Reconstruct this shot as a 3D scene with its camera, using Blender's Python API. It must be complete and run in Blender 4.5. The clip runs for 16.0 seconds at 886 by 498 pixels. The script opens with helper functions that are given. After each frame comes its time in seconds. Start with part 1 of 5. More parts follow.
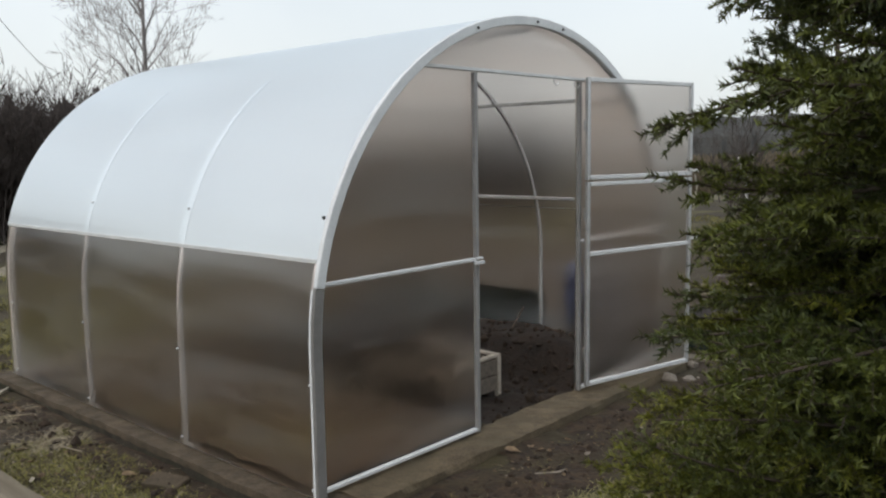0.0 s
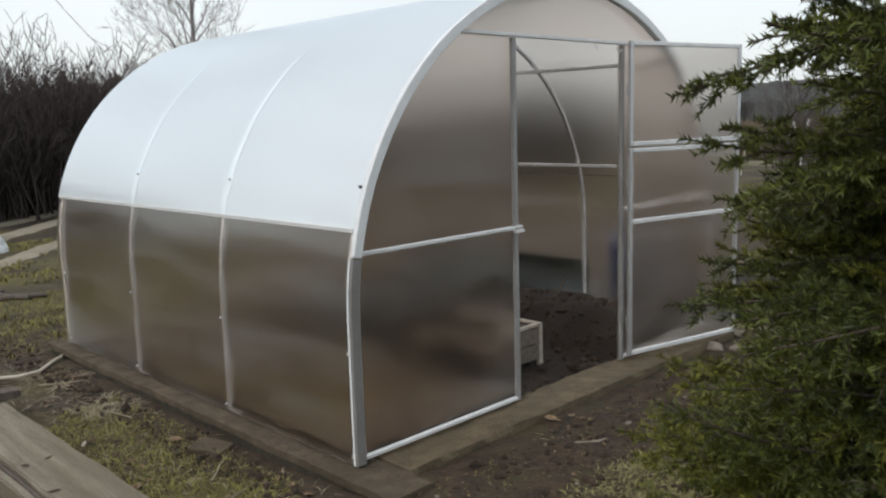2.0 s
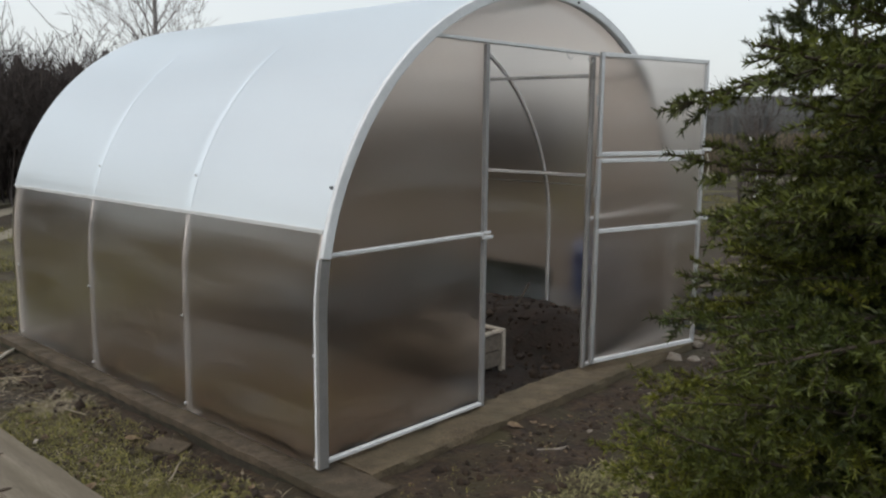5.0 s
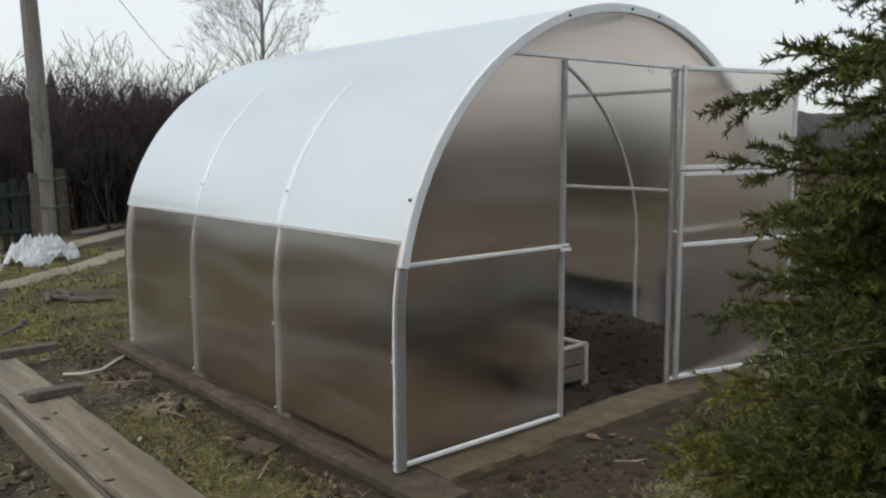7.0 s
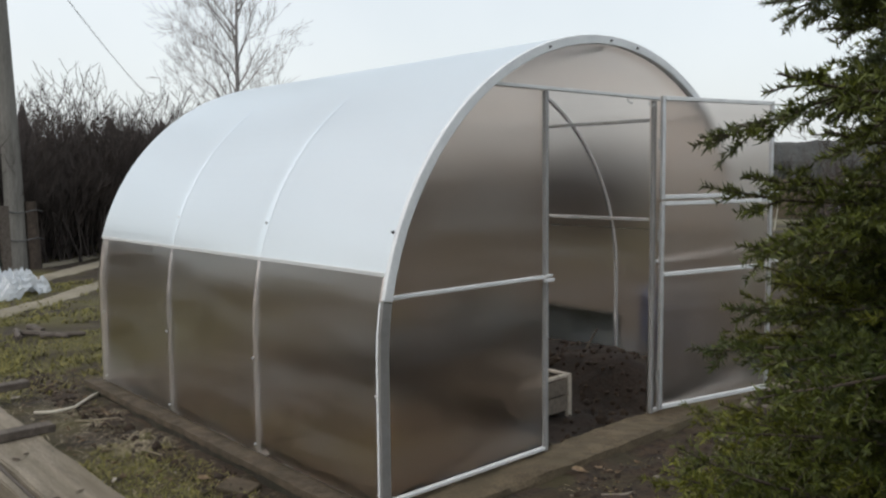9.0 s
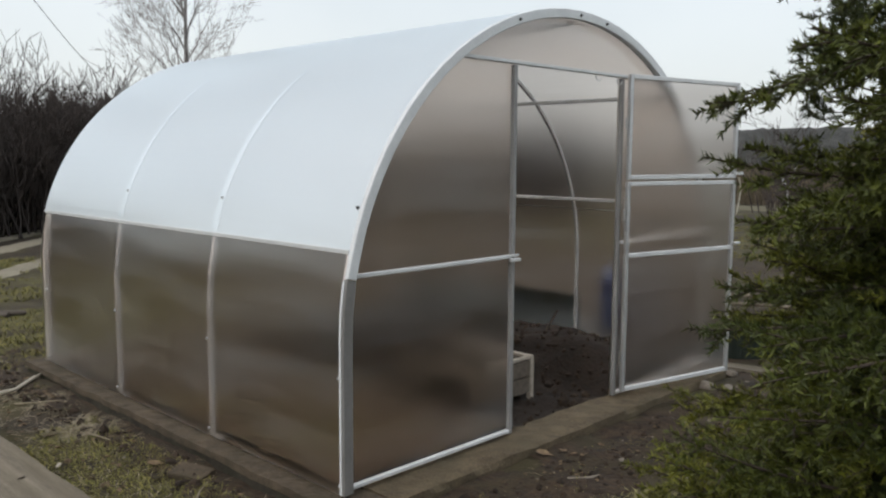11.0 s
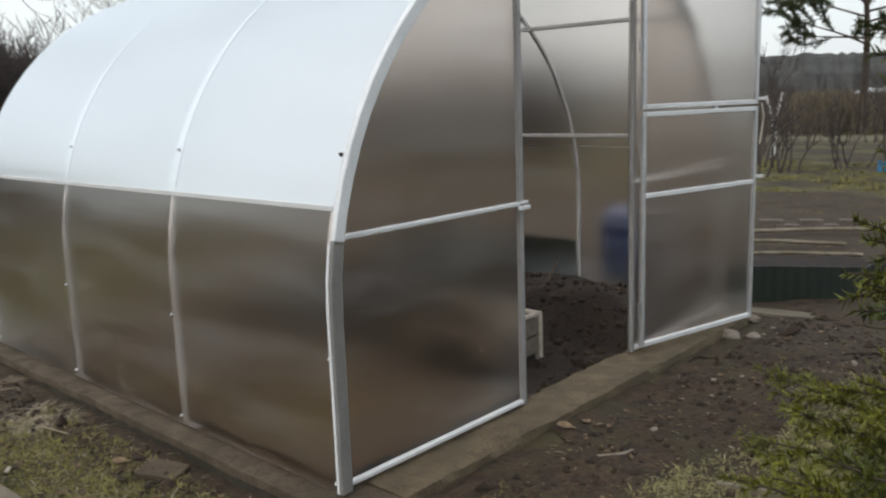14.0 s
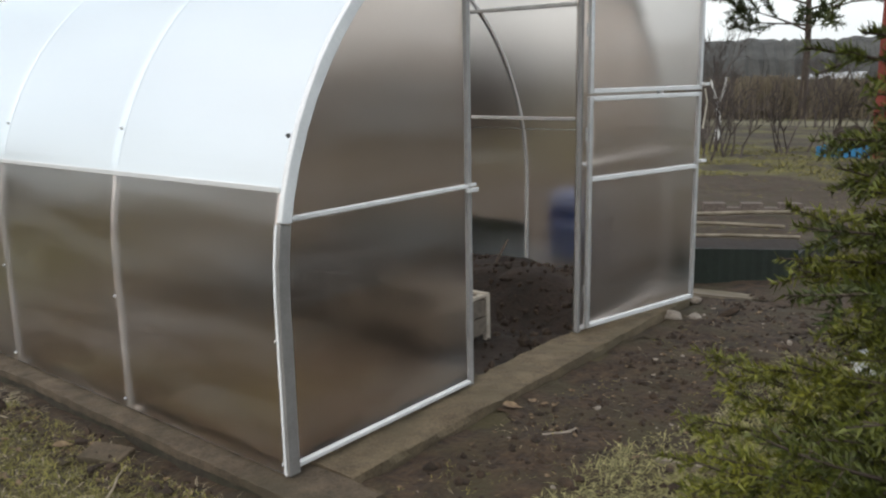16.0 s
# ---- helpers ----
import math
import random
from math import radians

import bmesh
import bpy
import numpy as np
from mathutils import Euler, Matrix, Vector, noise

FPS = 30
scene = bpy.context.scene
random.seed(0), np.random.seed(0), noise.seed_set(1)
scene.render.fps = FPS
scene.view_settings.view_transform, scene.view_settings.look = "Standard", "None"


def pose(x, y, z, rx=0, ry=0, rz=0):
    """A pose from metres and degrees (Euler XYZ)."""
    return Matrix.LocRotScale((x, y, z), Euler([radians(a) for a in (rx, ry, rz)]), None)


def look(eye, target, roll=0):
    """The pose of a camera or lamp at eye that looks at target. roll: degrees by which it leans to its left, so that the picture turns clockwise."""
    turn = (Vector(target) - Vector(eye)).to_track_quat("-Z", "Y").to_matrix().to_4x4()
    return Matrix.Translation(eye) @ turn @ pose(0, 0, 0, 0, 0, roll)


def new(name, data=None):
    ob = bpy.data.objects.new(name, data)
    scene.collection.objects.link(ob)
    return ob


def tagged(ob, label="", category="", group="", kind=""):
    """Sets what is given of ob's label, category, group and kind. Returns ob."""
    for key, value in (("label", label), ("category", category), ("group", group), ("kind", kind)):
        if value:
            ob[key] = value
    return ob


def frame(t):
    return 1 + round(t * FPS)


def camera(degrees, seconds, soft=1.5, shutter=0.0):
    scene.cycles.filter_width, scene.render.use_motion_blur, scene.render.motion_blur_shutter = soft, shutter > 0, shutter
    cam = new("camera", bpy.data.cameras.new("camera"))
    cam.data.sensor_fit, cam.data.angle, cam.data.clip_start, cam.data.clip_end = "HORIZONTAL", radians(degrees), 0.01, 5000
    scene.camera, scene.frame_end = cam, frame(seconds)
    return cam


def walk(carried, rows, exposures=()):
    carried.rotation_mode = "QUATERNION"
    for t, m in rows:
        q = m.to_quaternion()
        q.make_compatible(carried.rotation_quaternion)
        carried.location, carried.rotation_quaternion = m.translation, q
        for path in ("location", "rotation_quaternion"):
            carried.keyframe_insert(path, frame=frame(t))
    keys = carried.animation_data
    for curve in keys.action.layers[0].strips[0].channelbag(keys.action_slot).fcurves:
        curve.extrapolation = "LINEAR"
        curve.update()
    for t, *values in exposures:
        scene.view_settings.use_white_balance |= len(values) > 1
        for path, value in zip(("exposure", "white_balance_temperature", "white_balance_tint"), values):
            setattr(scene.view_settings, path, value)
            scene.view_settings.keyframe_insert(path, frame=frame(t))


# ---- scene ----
cam = camera(56.4, 16.0, soft=2.2, shutter=0.35)
PATH = [
    (0, (2.569, -2.06, 1.409), (1.241, -0.585, 1.17), -0.9),
    (0.5, (2.577, -2.048, 1.41), (1.243, -0.576, 1.177), -1.2),
    (1, (2.601, -2.028, 1.4), (1.254, -0.574, 1.136), -1.5),
    (1.5, (2.596, -2.004, 1.395), (1.216, -0.579, 1.139), -2.0),
    (2, (2.589, -2.016, 1.401), (1.182, -0.629, 1.092), -1.7),
    (2.5, (2.528, -2.036, 1.404), (1.131, -0.633, 1.118), -2.3),
    (3, (2.45, -2.045, 1.384), (1.037, -0.645, 1.177), -1.6),
    (3.5, (2.387, -2.046, 1.385), (1.08, -0.555, 1.12), 0.3),
    (3.7, (2.367, -2.041, 1.419), (1.103, -0.521, 1.114), 0.9),
    (5.8, (2.701, -2.044, 1.39), (1.237, -0.7, 1.165), -1.1),
    (6, (2.72, -2.059, 1.384), (1.224, -0.747, 1.182), -1.4),
    (6.5, (2.709, -2.069, 1.377), (1.196, -0.788, 1.11), -0.6),
    (7, (2.691, -2.042, 1.377), (1.183, -0.752, 1.124), -0.3),
    (7.5, (2.695, -2.04, 1.382), (1.209, -0.724, 1.138), -0.8),
    (8, (2.694, -2.046, 1.377), (1.197, -0.74, 1.147), -0.8),
    (8.5, (2.667, -2.054, 1.372), (1.173, -0.742, 1.157), -0.7),
    (9, (2.639, -2.043, 1.382), (1.166, -0.703, 1.2), -0.6),
    (9.2, (2.62, -2.038, 1.408), (1.162, -0.68, 1.236), -1.1),
    (11.3, (2.446, -2.008, 1.347), (1.071, -0.575, 1.108), 0.2),
    (11.5, (2.384, -2.029, 1.366), (1.022, -0.588, 1.106), -0.3),
    (12, (2.298, -2.063, 1.362), (0.999, -0.58, 1.024), -0.1),
    (12.5, (2.256, -2.019, 1.364), (0.977, -0.521, 1.015), -0.4),
    (13, (2.222, -1.881, 1.323), (0.843, -0.46, 1.042), -1.3),
    (13.5, (2.199, -1.704, 1.335), (0.777, -0.336, 1.011), -4.1),
    (14, (2.072, -1.689, 1.312), (0.737, -0.243, 0.954), -2.0),
    (14.5, (1.957, -1.689, 1.32), (0.727, -0.159, 0.939), -0.7),
    (15, (1.957, -1.691, 1.326), (0.739, -0.154, 0.934), -0.6),
    (15.5, (1.976, -1.681, 1.332), (0.789, -0.121, 0.933), -0.4),
    (16, (2.085, -1.693, 1.321), (0.847, -0.176, 0.913), -1.1),
]
EXPOSURES = [(0, -0.12), (1, -0.1), (2.5, 0.0), (3.3, -0.25), (3.7, -0.34), (6, -0.12), (6.5, -0.2), (7, -0.16), (9.2, -0.14), (11.3, -0.16), (12, -0.2), (12.5, -0.02), (13, 0.08), (14, 0.04), (15, 0.14), (15.5, 0.24), (16, 0.25)]
walk(cam, [(t, look(eye, target, roll)) for t, eye, target, roll in PATH], EXPOSURES)

# ---- world and sun: a bright overcast spring day ----
world = bpy.data.worlds.new("overcast_sky")
scene.world = world
world.use_nodes = True
wn, wl = world.node_tree.nodes, world.node_tree.links
wn.clear()
sky = wn.new("ShaderNodeTexSky")
sky.sky_type, sky.sun_disc = "NISHITA", False
sky.sun_elevation, sky.sun_rotation = radians(48), radians(200)
sky.dust_density, sky.air_density = 4.0, 1.2
bg_sky = wn.new("ShaderNodeBackground")
bg_sky.inputs["Strength"].default_value = 0.05
wl.new(sky.outputs[0], bg_sky.inputs["Color"])
cloud_co = wn.new("ShaderNodeTexCoord")
cloud = wn.new("ShaderNodeTexNoise")
cloud.inputs["Scale"].default_value, cloud.inputs["Detail"].default_value = 2.2, 5.0
cloud_ramp = wn.new("ShaderNodeValToRGB")
cloud_ramp.color_ramp.elements[0].position, cloud_ramp.color_ramp.elements[0].color = 0.3, (0.685, 0.73, 0.755, 1)
cloud_ramp.color_ramp.elements[1].position, cloud_ramp.color_ramp.elements[1].color = 0.7, (0.805, 0.84, 0.855, 1)
wl.new(cloud_co.outputs["Generated"], cloud.inputs["Vector"])
wl.new(cloud.outputs["Fac"], cloud_ramp.inputs["Fac"])
bg_cloud = wn.new("ShaderNodeBackground")
bg_cloud.inputs["Strength"].default_value = 1.04
wl.new(cloud_ramp.outputs[0], bg_cloud.inputs["Color"])
wadd = wn.new("ShaderNodeAddShader")
wout = wn.new("ShaderNodeOutputWorld")
wl.new(bg_sky.outputs[0], wadd.inputs[0])
wl.new(bg_cloud.outputs[0], wadd.inputs[1])
wl.new(wadd.outputs[0], wout.inputs["Surface"])

sun = new("sun", bpy.data.lights.new("sun", "SUN"))
sun.data.energy, sun.data.angle, sun.data.color = 0.6, radians(25), (1.0, 0.96, 0.9)
sun.matrix_world = look((4, -12, 14), (0, 0, 0))


# ---- materials ----
def nodes_of(name):
    m = bpy.data.materials.new(name)
    m.use_nodes = True
    return m, m.node_tree.nodes, m.node_tree.links, m.node_tree.nodes["Principled BSDF"]


def surface(name, dark, light, scale=20.0, rough=0.8, metal=0.0, bump=0.3, grain=180.0, stretch=(1, 1, 1), fleck=None, depth=0.004, vary=0.0, coords="Object"):
    """Two colours mixed by broad stains and fine grain, with relief; fleck adds a third, patchy colour; vary shifts the value from piece to piece."""
    m, n, l, p = nodes_of(name)
    co = n.new("ShaderNodeTexCoord")
    mp = n.new("ShaderNodeMapping")
    mp.inputs["Scale"].default_value = stretch
    l.new(co.outputs[coords], mp.inputs["Vector"])
    big, fine = n.new("ShaderNodeTexNoise"), n.new("ShaderNodeTexNoise")
    big.inputs["Scale"].default_value, big.inputs["Detail"].default_value = scale, 6.0
    fine.inputs["Scale"].default_value, fine.inputs["Detail"].default_value = grain, 4.0
    for t in (big, fine):
        l.new(mp.outputs[0], t.inputs["Vector"])
    mix = n.new("ShaderNodeMix")
    mix.data_type = "FLOAT"
    mix.inputs[0].default_value = 0.45
    l.new(big.outputs["Fac"], mix.inputs[2])
    l.new(fine.outputs["Fac"], mix.inputs[3])
    ramp = n.new("ShaderNodeValToRGB")
    e = ramp.color_ramp.elements
    e[0].position, e[0].color = 0.34, (*dark, 1)
    e[1].position, e[1].color = 0.66, (*light, 1)
    l.new(mix.outputs[0], ramp.inputs["Fac"])
    colour = ramp.outputs[0]
    if fleck:
        patch = n.new("ShaderNodeTexNoise")
        patch.inputs["Scale"].default_value, patch.inputs["Detail"].default_value = scale * 0.31, 7.0
        l.new(mp.outputs[0], patch.inputs["Vector"])
        pr = n.new("ShaderNodeValToRGB")
        pr.color_ramp.elements[0].position, pr.color_ramp.elements[1].position = 0.44, 0.70
        l.new(patch.outputs["Fac"], pr.inputs["Fac"])
        mc = n.new("ShaderNodeMix")
        mc.data_type = "RGBA"
        l.new(pr.outputs[0], mc.inputs[0])
        l.new(colour, mc.inputs[6])
        mc.inputs[7].default_value = (*fleck, 1)
        colour = mc.outputs[2]
    if vary:
        info, hsv, mr = n.new("ShaderNodeNewGeometry"), n.new("ShaderNodeHueSaturation"), n.new("ShaderNodeMapRange")
        mr.inputs["To Min"].default_value, mr.inputs["To Max"].default_value = 1 - vary, 1 + vary
        l.new(info.outputs["Random Per Island"], mr.inputs["Value"])
        l.new(mr.outputs[0], hsv.inputs["Value"])
        l.new(colour, hsv.inputs["Color"])
        colour = hsv.outputs[0]
    l.new(colour, p.inputs["Base Color"])
    p.inputs["Roughness"].default_value, p.inputs["Metallic"].default_value = rough, metal
    if bump:
        b = n.new("ShaderNodeBump")
        b.inputs["Strength"].default_value, b.inputs["Distance"].default_value = bump, depth
        l.new(mix.outputs[0], b.inputs["Height"])
        l.new(b.outputs[0], p.inputs["Normal"])
    return m


def polycarbonate(name, white, through_white, gloss, gloss_rough, blur, mirror=0.0):
    """Twin-wall sheet: a blurred clear share, a milky share that scatters back and through, and a gloss; ribs ripple it along its flutes."""
    m, n, l, p = nodes_of(name)
    out = n["Material Output"]
    n.remove(p)
    co, mp = n.new("ShaderNodeTexCoord"), n.new("ShaderNodeMapping")
    mp.inputs["Scale"].default_value = (0.16, 0.16, 1.0)
    l.new(co.outputs["Object"], mp.inputs["Vector"])
    rip, streak = n.new("ShaderNodeTexNoise"), n.new("ShaderNodeTexNoise")
    rip.inputs["Scale"].default_value, rip.inputs["Detail"].default_value = 4.0, 1.5
    streak.inputs["Scale"].default_value, streak.inputs["Detail"].default_value = 9.0, 6.0
    l.new(mp.outputs[0], rip.inputs["Vector"])
    # level streaks in the milky share imitate reflections on the sheet
    dmp = n.new("ShaderNodeMapping")
    dmp.inputs["Scale"].default_value = (0.10, 0.10, 0.55)
    l.new(co.outputs["Object"], dmp.inputs["Vector"])
    l.new(dmp.outputs[0], streak.inputs["Vector"])
    bump = n.new("ShaderNodeBump")
    bump.inputs["Strength"].default_value, bump.inputs["Distance"].default_value = 0.4, 0.03
    l.new(rip.outputs["Fac"], bump.inputs["Height"])
    refr, diff, tran, glos = (n.new("ShaderNodeBsdf" + k) for k in ("Refraction", "Diffuse", "Translucent", "Glossy"))
    refr.inputs["IOR"].default_value, refr.inputs["Roughness"].default_value = 1.12, blur
    refr.inputs["Color"].default_value = (0.962, 0.923, 0.894, 1)
    diff.inputs["Color"].default_value = (0.83, 0.91, 0.96, 1)
    tran.inputs["Color"].default_value = (0.88, 0.91, 0.92, 1)
    glos.inputs["Roughness"].default_value = gloss_rough
    glos.inputs["Color"].default_value = (0.93, 0.975, 1.0, 1)
    l.new(bump.outputs[0], glos.inputs["Normal"])
    m1, m2, m3 = n.new("ShaderNodeMixShader"), n.new("ShaderNodeMixShader"), n.new("ShaderNodeMixShader")
    mr = n.new("ShaderNodeMapRange")
    total = white + through_white
    mr.inputs["From Min"].default_value, mr.inputs["From Max"].default_value = (0.3, 0.7) if total > 0.2 else (0.44, 0.74)
    mr.inputs["To Min"].default_value, mr.inputs["To Max"].default_value = (0.82 * total if total > 0.2 else 0.0), min(1.0, (1.18 if total > 0.2 else 3.4) * total)
    l.new(streak.outputs["Fac"], mr.inputs["Value"])
    m1.inputs[0].default_value = through_white / total
    l.new(diff.outputs[0], m1.inputs[1])
    l.new(tran.outputs[0], m1.inputs[2])
    l.new(mr.outputs[0], m2.inputs[0])
    l.new(refr.outputs[0], m2.inputs[1])
    l.new(m1.outputs[0], m2.inputs[2])
    facing = n.new("ShaderNodeLayerWeight")
    facing.inputs["Blend"].default_value = 0.5
    power, top = n.new("ShaderNodeMath"), n.new("ShaderNodeMath")
    power.operation, power.inputs[1].default_value = "POWER", 2.5
    top.operation, top.use_clamp = "MULTIPLY_ADD", True
    top.inputs[1].default_value, top.inputs[2].default_value = gloss, mirror
    l.new(facing.outputs["Facing"], power.inputs[0])
    l.new(power.outputs[0], top.inputs[0])
    l.new(top.outputs[0], m3.inputs[0])
    l.new(m2.outputs[0], m3.inputs[1])
    l.new(glos.outputs[0], m3.inputs[2])
    l.new(m3.outputs[0], out.inputs["Surface"])
    return m


ZINC = surface("galvanised_steel", (0.55, 0.56, 0.57), (0.74, 0.75, 0.76), 14, 0.42, 0.75, 0.08, 120)
PALE_STEEL = surface("white_primed_steel", (0.66, 0.67, 0.68), (0.80, 0.81, 0.81), 12, 0.38, 0.15, 0.06, 120)
GREYED_STEEL = surface("greyed_galvanised_steel", (0.26, 0.255, 0.25), (0.36, 0.355, 0.35), 10, 0.5, 0.2, 0.08, 110)
LEG_GREY = surface("grey_leg_as_through_sheet", (0.205, 0.196, 0.188), (0.28, 0.27, 0.26), 10, 0.45, 0.1, 0.08, 110)
# roof copy of the clear sheet, whitened to carry the sky's reflection
SHEET_ROOF = polycarbonate("sky_bright_polycarbonate", 0.46, 0.22, 0.30, 0.30, 0.35, 0.44)
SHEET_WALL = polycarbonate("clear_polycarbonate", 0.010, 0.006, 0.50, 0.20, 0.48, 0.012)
SHEET_DOOR = polycarbonate("scuffed_clear_polycarbonate", 0.010, 0.006, 0.40, 0.2, 0.7, 0.03)
ARCH_BAND = polycarbonate("milky_arch_band", 0.74, 0.14, 0.30, 0.34, 0.35, 0.46)
TAPE = surface("white_seam_tape", (0.80, 0.82, 0.83), (0.88, 0.89, 0.90), 9, 0.5, 0, 0.05, 90)
EDGE_WHITE = surface("white_edge_tape", (0.70, 0.72, 0.735), (0.82, 0.84, 0.85), 9, 0.45, 0, 0.05, 90)
RUBBER = surface("dark_washer_rubber", (0.05, 0.05, 0.05), (0.10, 0.10, 0.10), 40, 0.6)
SCREW = surface("zinc_screw_head", (0.6, 0.6, 0.6), (0.8, 0.8, 0.8), 90, 0.3, 0.9, 0)
GROUND = surface("spring_ground", (0.014, 0.0092, 0.0055), (0.062, 0.045, 0.027), 3.1, 0.95, 0, 0.9, 60, fleck=(0.102, 0.090, 0.026), depth=0.02)
SOIL = surface("damp_soil", (0.006, 0.0036, 0.0022), (0.028, 0.0168, 0.0098), 7, 0.95, 0, 1.0, 55, depth=0.02)
BARE = surface("bare_brown_earth", (0.008, 0.0046, 0.0024), (0.070, 0.043, 0.0225), 13, 0.95, 0, 1.0, 45, fleck=(0.042, 0.033, 0.014), depth=0.02)
CLOD = surface("soil_clod", (0.016, 0.0102, 0.0062), (0.054, 0.035, 0.0215), 20, 0.95, 0, 0.6, 90, vary=0.35)
CLEAN_CONCRETE = surface("trodden_concrete", (0.060, 0.044, 0.026), (0.182, 0.138, 0.083), 9, 0.92, 0, 0.8, 90, fleck=(0.088, 0.071, 0.041), depth=0.008)
MOSSY_SHADED_CONCRETE = surface("mossy_shaded_concrete", (0.018, 0.015, 0.010), (0.060, 0.050, 0.034), 12, 0.92, 0, 0.7, 120, fleck=(0.030, 0.032, 0.014))
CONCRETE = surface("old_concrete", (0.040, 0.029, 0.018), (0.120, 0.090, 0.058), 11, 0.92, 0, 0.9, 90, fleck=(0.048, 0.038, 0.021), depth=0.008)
GREY_WOOD = surface("weathered_board", (0.105, 0.086, 0.062), (0.275, 0.236, 0.178), 6, 0.85, 0, 0.5, 60, stretch=(0.35, 4, 4), fleck=(0.120, 0.098, 0.064))
DARK_WOOD = surface("dark_weathered_wood", (0.055, 0.045, 0.036), (0.145, 0.12, 0.10), 8, 0.9, 0, 0.4, 60, stretch=(0.35, 4, 4))
PALE_WOOD = surface("pale_sawn_wood", (0.30, 0.26, 0.21), (0.52, 0.47, 0.40), 8, 0.8, 0, 0.3, 60, stretch=(0.4, 3, 3))
BOX_WOOD = surface("grey_brown_box_board", (0.085, 0.070, 0.055), (0.20, 0.168, 0.135), 8, 0.9, 0, 0.4, 60, stretch=(0.35, 4, 4))
POLE_WOOD = surface("grey_pole_wood", (0.125, 0.118, 0.105), (0.25, 0.238, 0.215), 5, 0.9, 0, 0.4, 40, stretch=(3, 3, 0.25))
GREEN_PAINT = surface("dark_green_fence_paint", (0.007, 0.012, 0.009), (0.018, 0.027, 0.020), 9, 0.8, 0, 0.2, 70)
GREEN_TARP = surface("dark_green_sheeting", (0.007, 0.012, 0.009), (0.016, 0.025, 0.018), 6, 0.5, 0, 0.3, 40)
BLUE_PLASTIC = surface("blue_barrel_plastic", (0.004, 0.014, 0.070), (0.008, 0.026, 0.115), 6, 0.45, 0, 0.05, 60)
BLUE_PAINT = surface("faded_blue_paint", (0.015, 0.12, 0.27), (0.04, 0.22, 0.40), 9, 0.7, 0, 0.2, 60)
RED_PAINT = surface("rusty_red_paint", (0.10, 0.014, 0.008), (0.20, 0.030, 0.016), 7, 0.7, 0, 0.2, 60)
HOSE = surface("cream_hose_plastic", (0.42, 0.38, 0.30), (0.60, 0.56, 0.47), 30, 0.55, 0, 0.1, 90)
STRAW = surface("dry_straw", (0.20, 0.165, 0.105), (0.42, 0.36, 0.26), 30, 0.9, 0, 0, 90, vary=0.4)
DRY_GRASS = surface("dry_pale_grass", (0.14, 0.130, 0.052), (0.31, 0.280, 0.130), 30, 0.9, 0, 0, 90, vary=0.4)
GRASS = surface("spring_grass", (0.100, 0.096, 0.021), (0.235, 0.208, 0.062), 5, 0.85, 0, 0, 60, vary=0.45)
LEAF = surface("dead_leaf", (0.075, 0.047, 0.026), (0.20, 0.142, 0.085), 30, 0.85, 0, 0.2, 80, vary=0.45)
STONE = surface("pale_stone", (0.15, 0.125, 0.10), (0.31, 0.27, 0.225), 14, 0.9, 0, 0.5, 80)
BRICK = surface("dirty_brick", (0.075, 0.058, 0.048), (0.16, 0.13, 0.11), 14, 0.9, 0, 0.5, 80)
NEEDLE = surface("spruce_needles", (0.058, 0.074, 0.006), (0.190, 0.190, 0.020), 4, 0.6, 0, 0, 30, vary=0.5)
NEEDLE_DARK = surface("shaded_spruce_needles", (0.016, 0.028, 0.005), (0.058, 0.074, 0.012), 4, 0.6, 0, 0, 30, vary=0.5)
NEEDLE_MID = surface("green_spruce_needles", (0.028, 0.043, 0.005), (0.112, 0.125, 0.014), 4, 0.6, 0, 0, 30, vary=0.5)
BARK = surface("spruce_bark", (0.035, 0.026, 0.020), (0.095, 0.072, 0.056), 14, 0.95, 0, 0.7, 90)
TWIG = surface("bare_twigs", (0.048, 0.038, 0.034), (0.105, 0.086, 0.078), 2, 0.95, 0, 0, 40, vary=0.3)
THICKET = surface("far_bare_thicket", (0.040, 0.032, 0.030), (0.085, 0.068, 0.062), 3, 1.0, 0, 0.9, 25, depth=0.2)
BIRCH = surface("birch_twigs", (0.20, 0.18, 0.175), (0.38, 0.36, 0.35), 3, 0.9, 0, 0, 40, vary=0.25)
LIME = surface("limewashed_bark", (0.55, 0.55, 0.54), (0.78, 0.78, 0.77), 9, 0.9, 0, 0.3, 60)
FAR_WOOD = surface("far_forest", (0.040, 0.040, 0.038), (0.080, 0.079, 0.072), 0.6, 1.0, 0, 0.8, 6, depth=0.5)
NAVY = surface("dark_blue_paint", (0.008, 0.010, 0.030), (0.018, 0.022, 0.055), 6, 0.7, 0, 0.2)
BEIGE = surface("beige_boarding", (0.30, 0.25, 0.20), (0.44, 0.38, 0.31), 4, 0.8, 0, 0.2, 50)
REED = surface("dry_reeds", (0.12, 0.095, 0.065), (0.26, 0.215, 0.15), 1.5, 1.0, 0, 0.8, 14, stretch=(2, 2, 0.3), depth=0.2)
FIELD = surface("pale_dry_track", (0.19, 0.165, 0.12), (0.30, 0.265, 0.20), 1.6, 0.95, 0, 0.4, 30)
DRY_FIELD = surface("dry_field_grass", (0.095, 0.085, 0.050), (0.175, 0.155, 0.095), 0.9, 0.95, 0, 0.4, 20)
WIRE = surface("dark_wire", (0.06, 0.06, 0.06), (0.10, 0.10, 0.10), 9, 0.6, 0, 0)
WHITE_PAINT = surface("white_far_wall", (0.36, 0.37, 0.38), (0.46, 0.47, 0.48), 1, 0.8, 0, 0, 9)

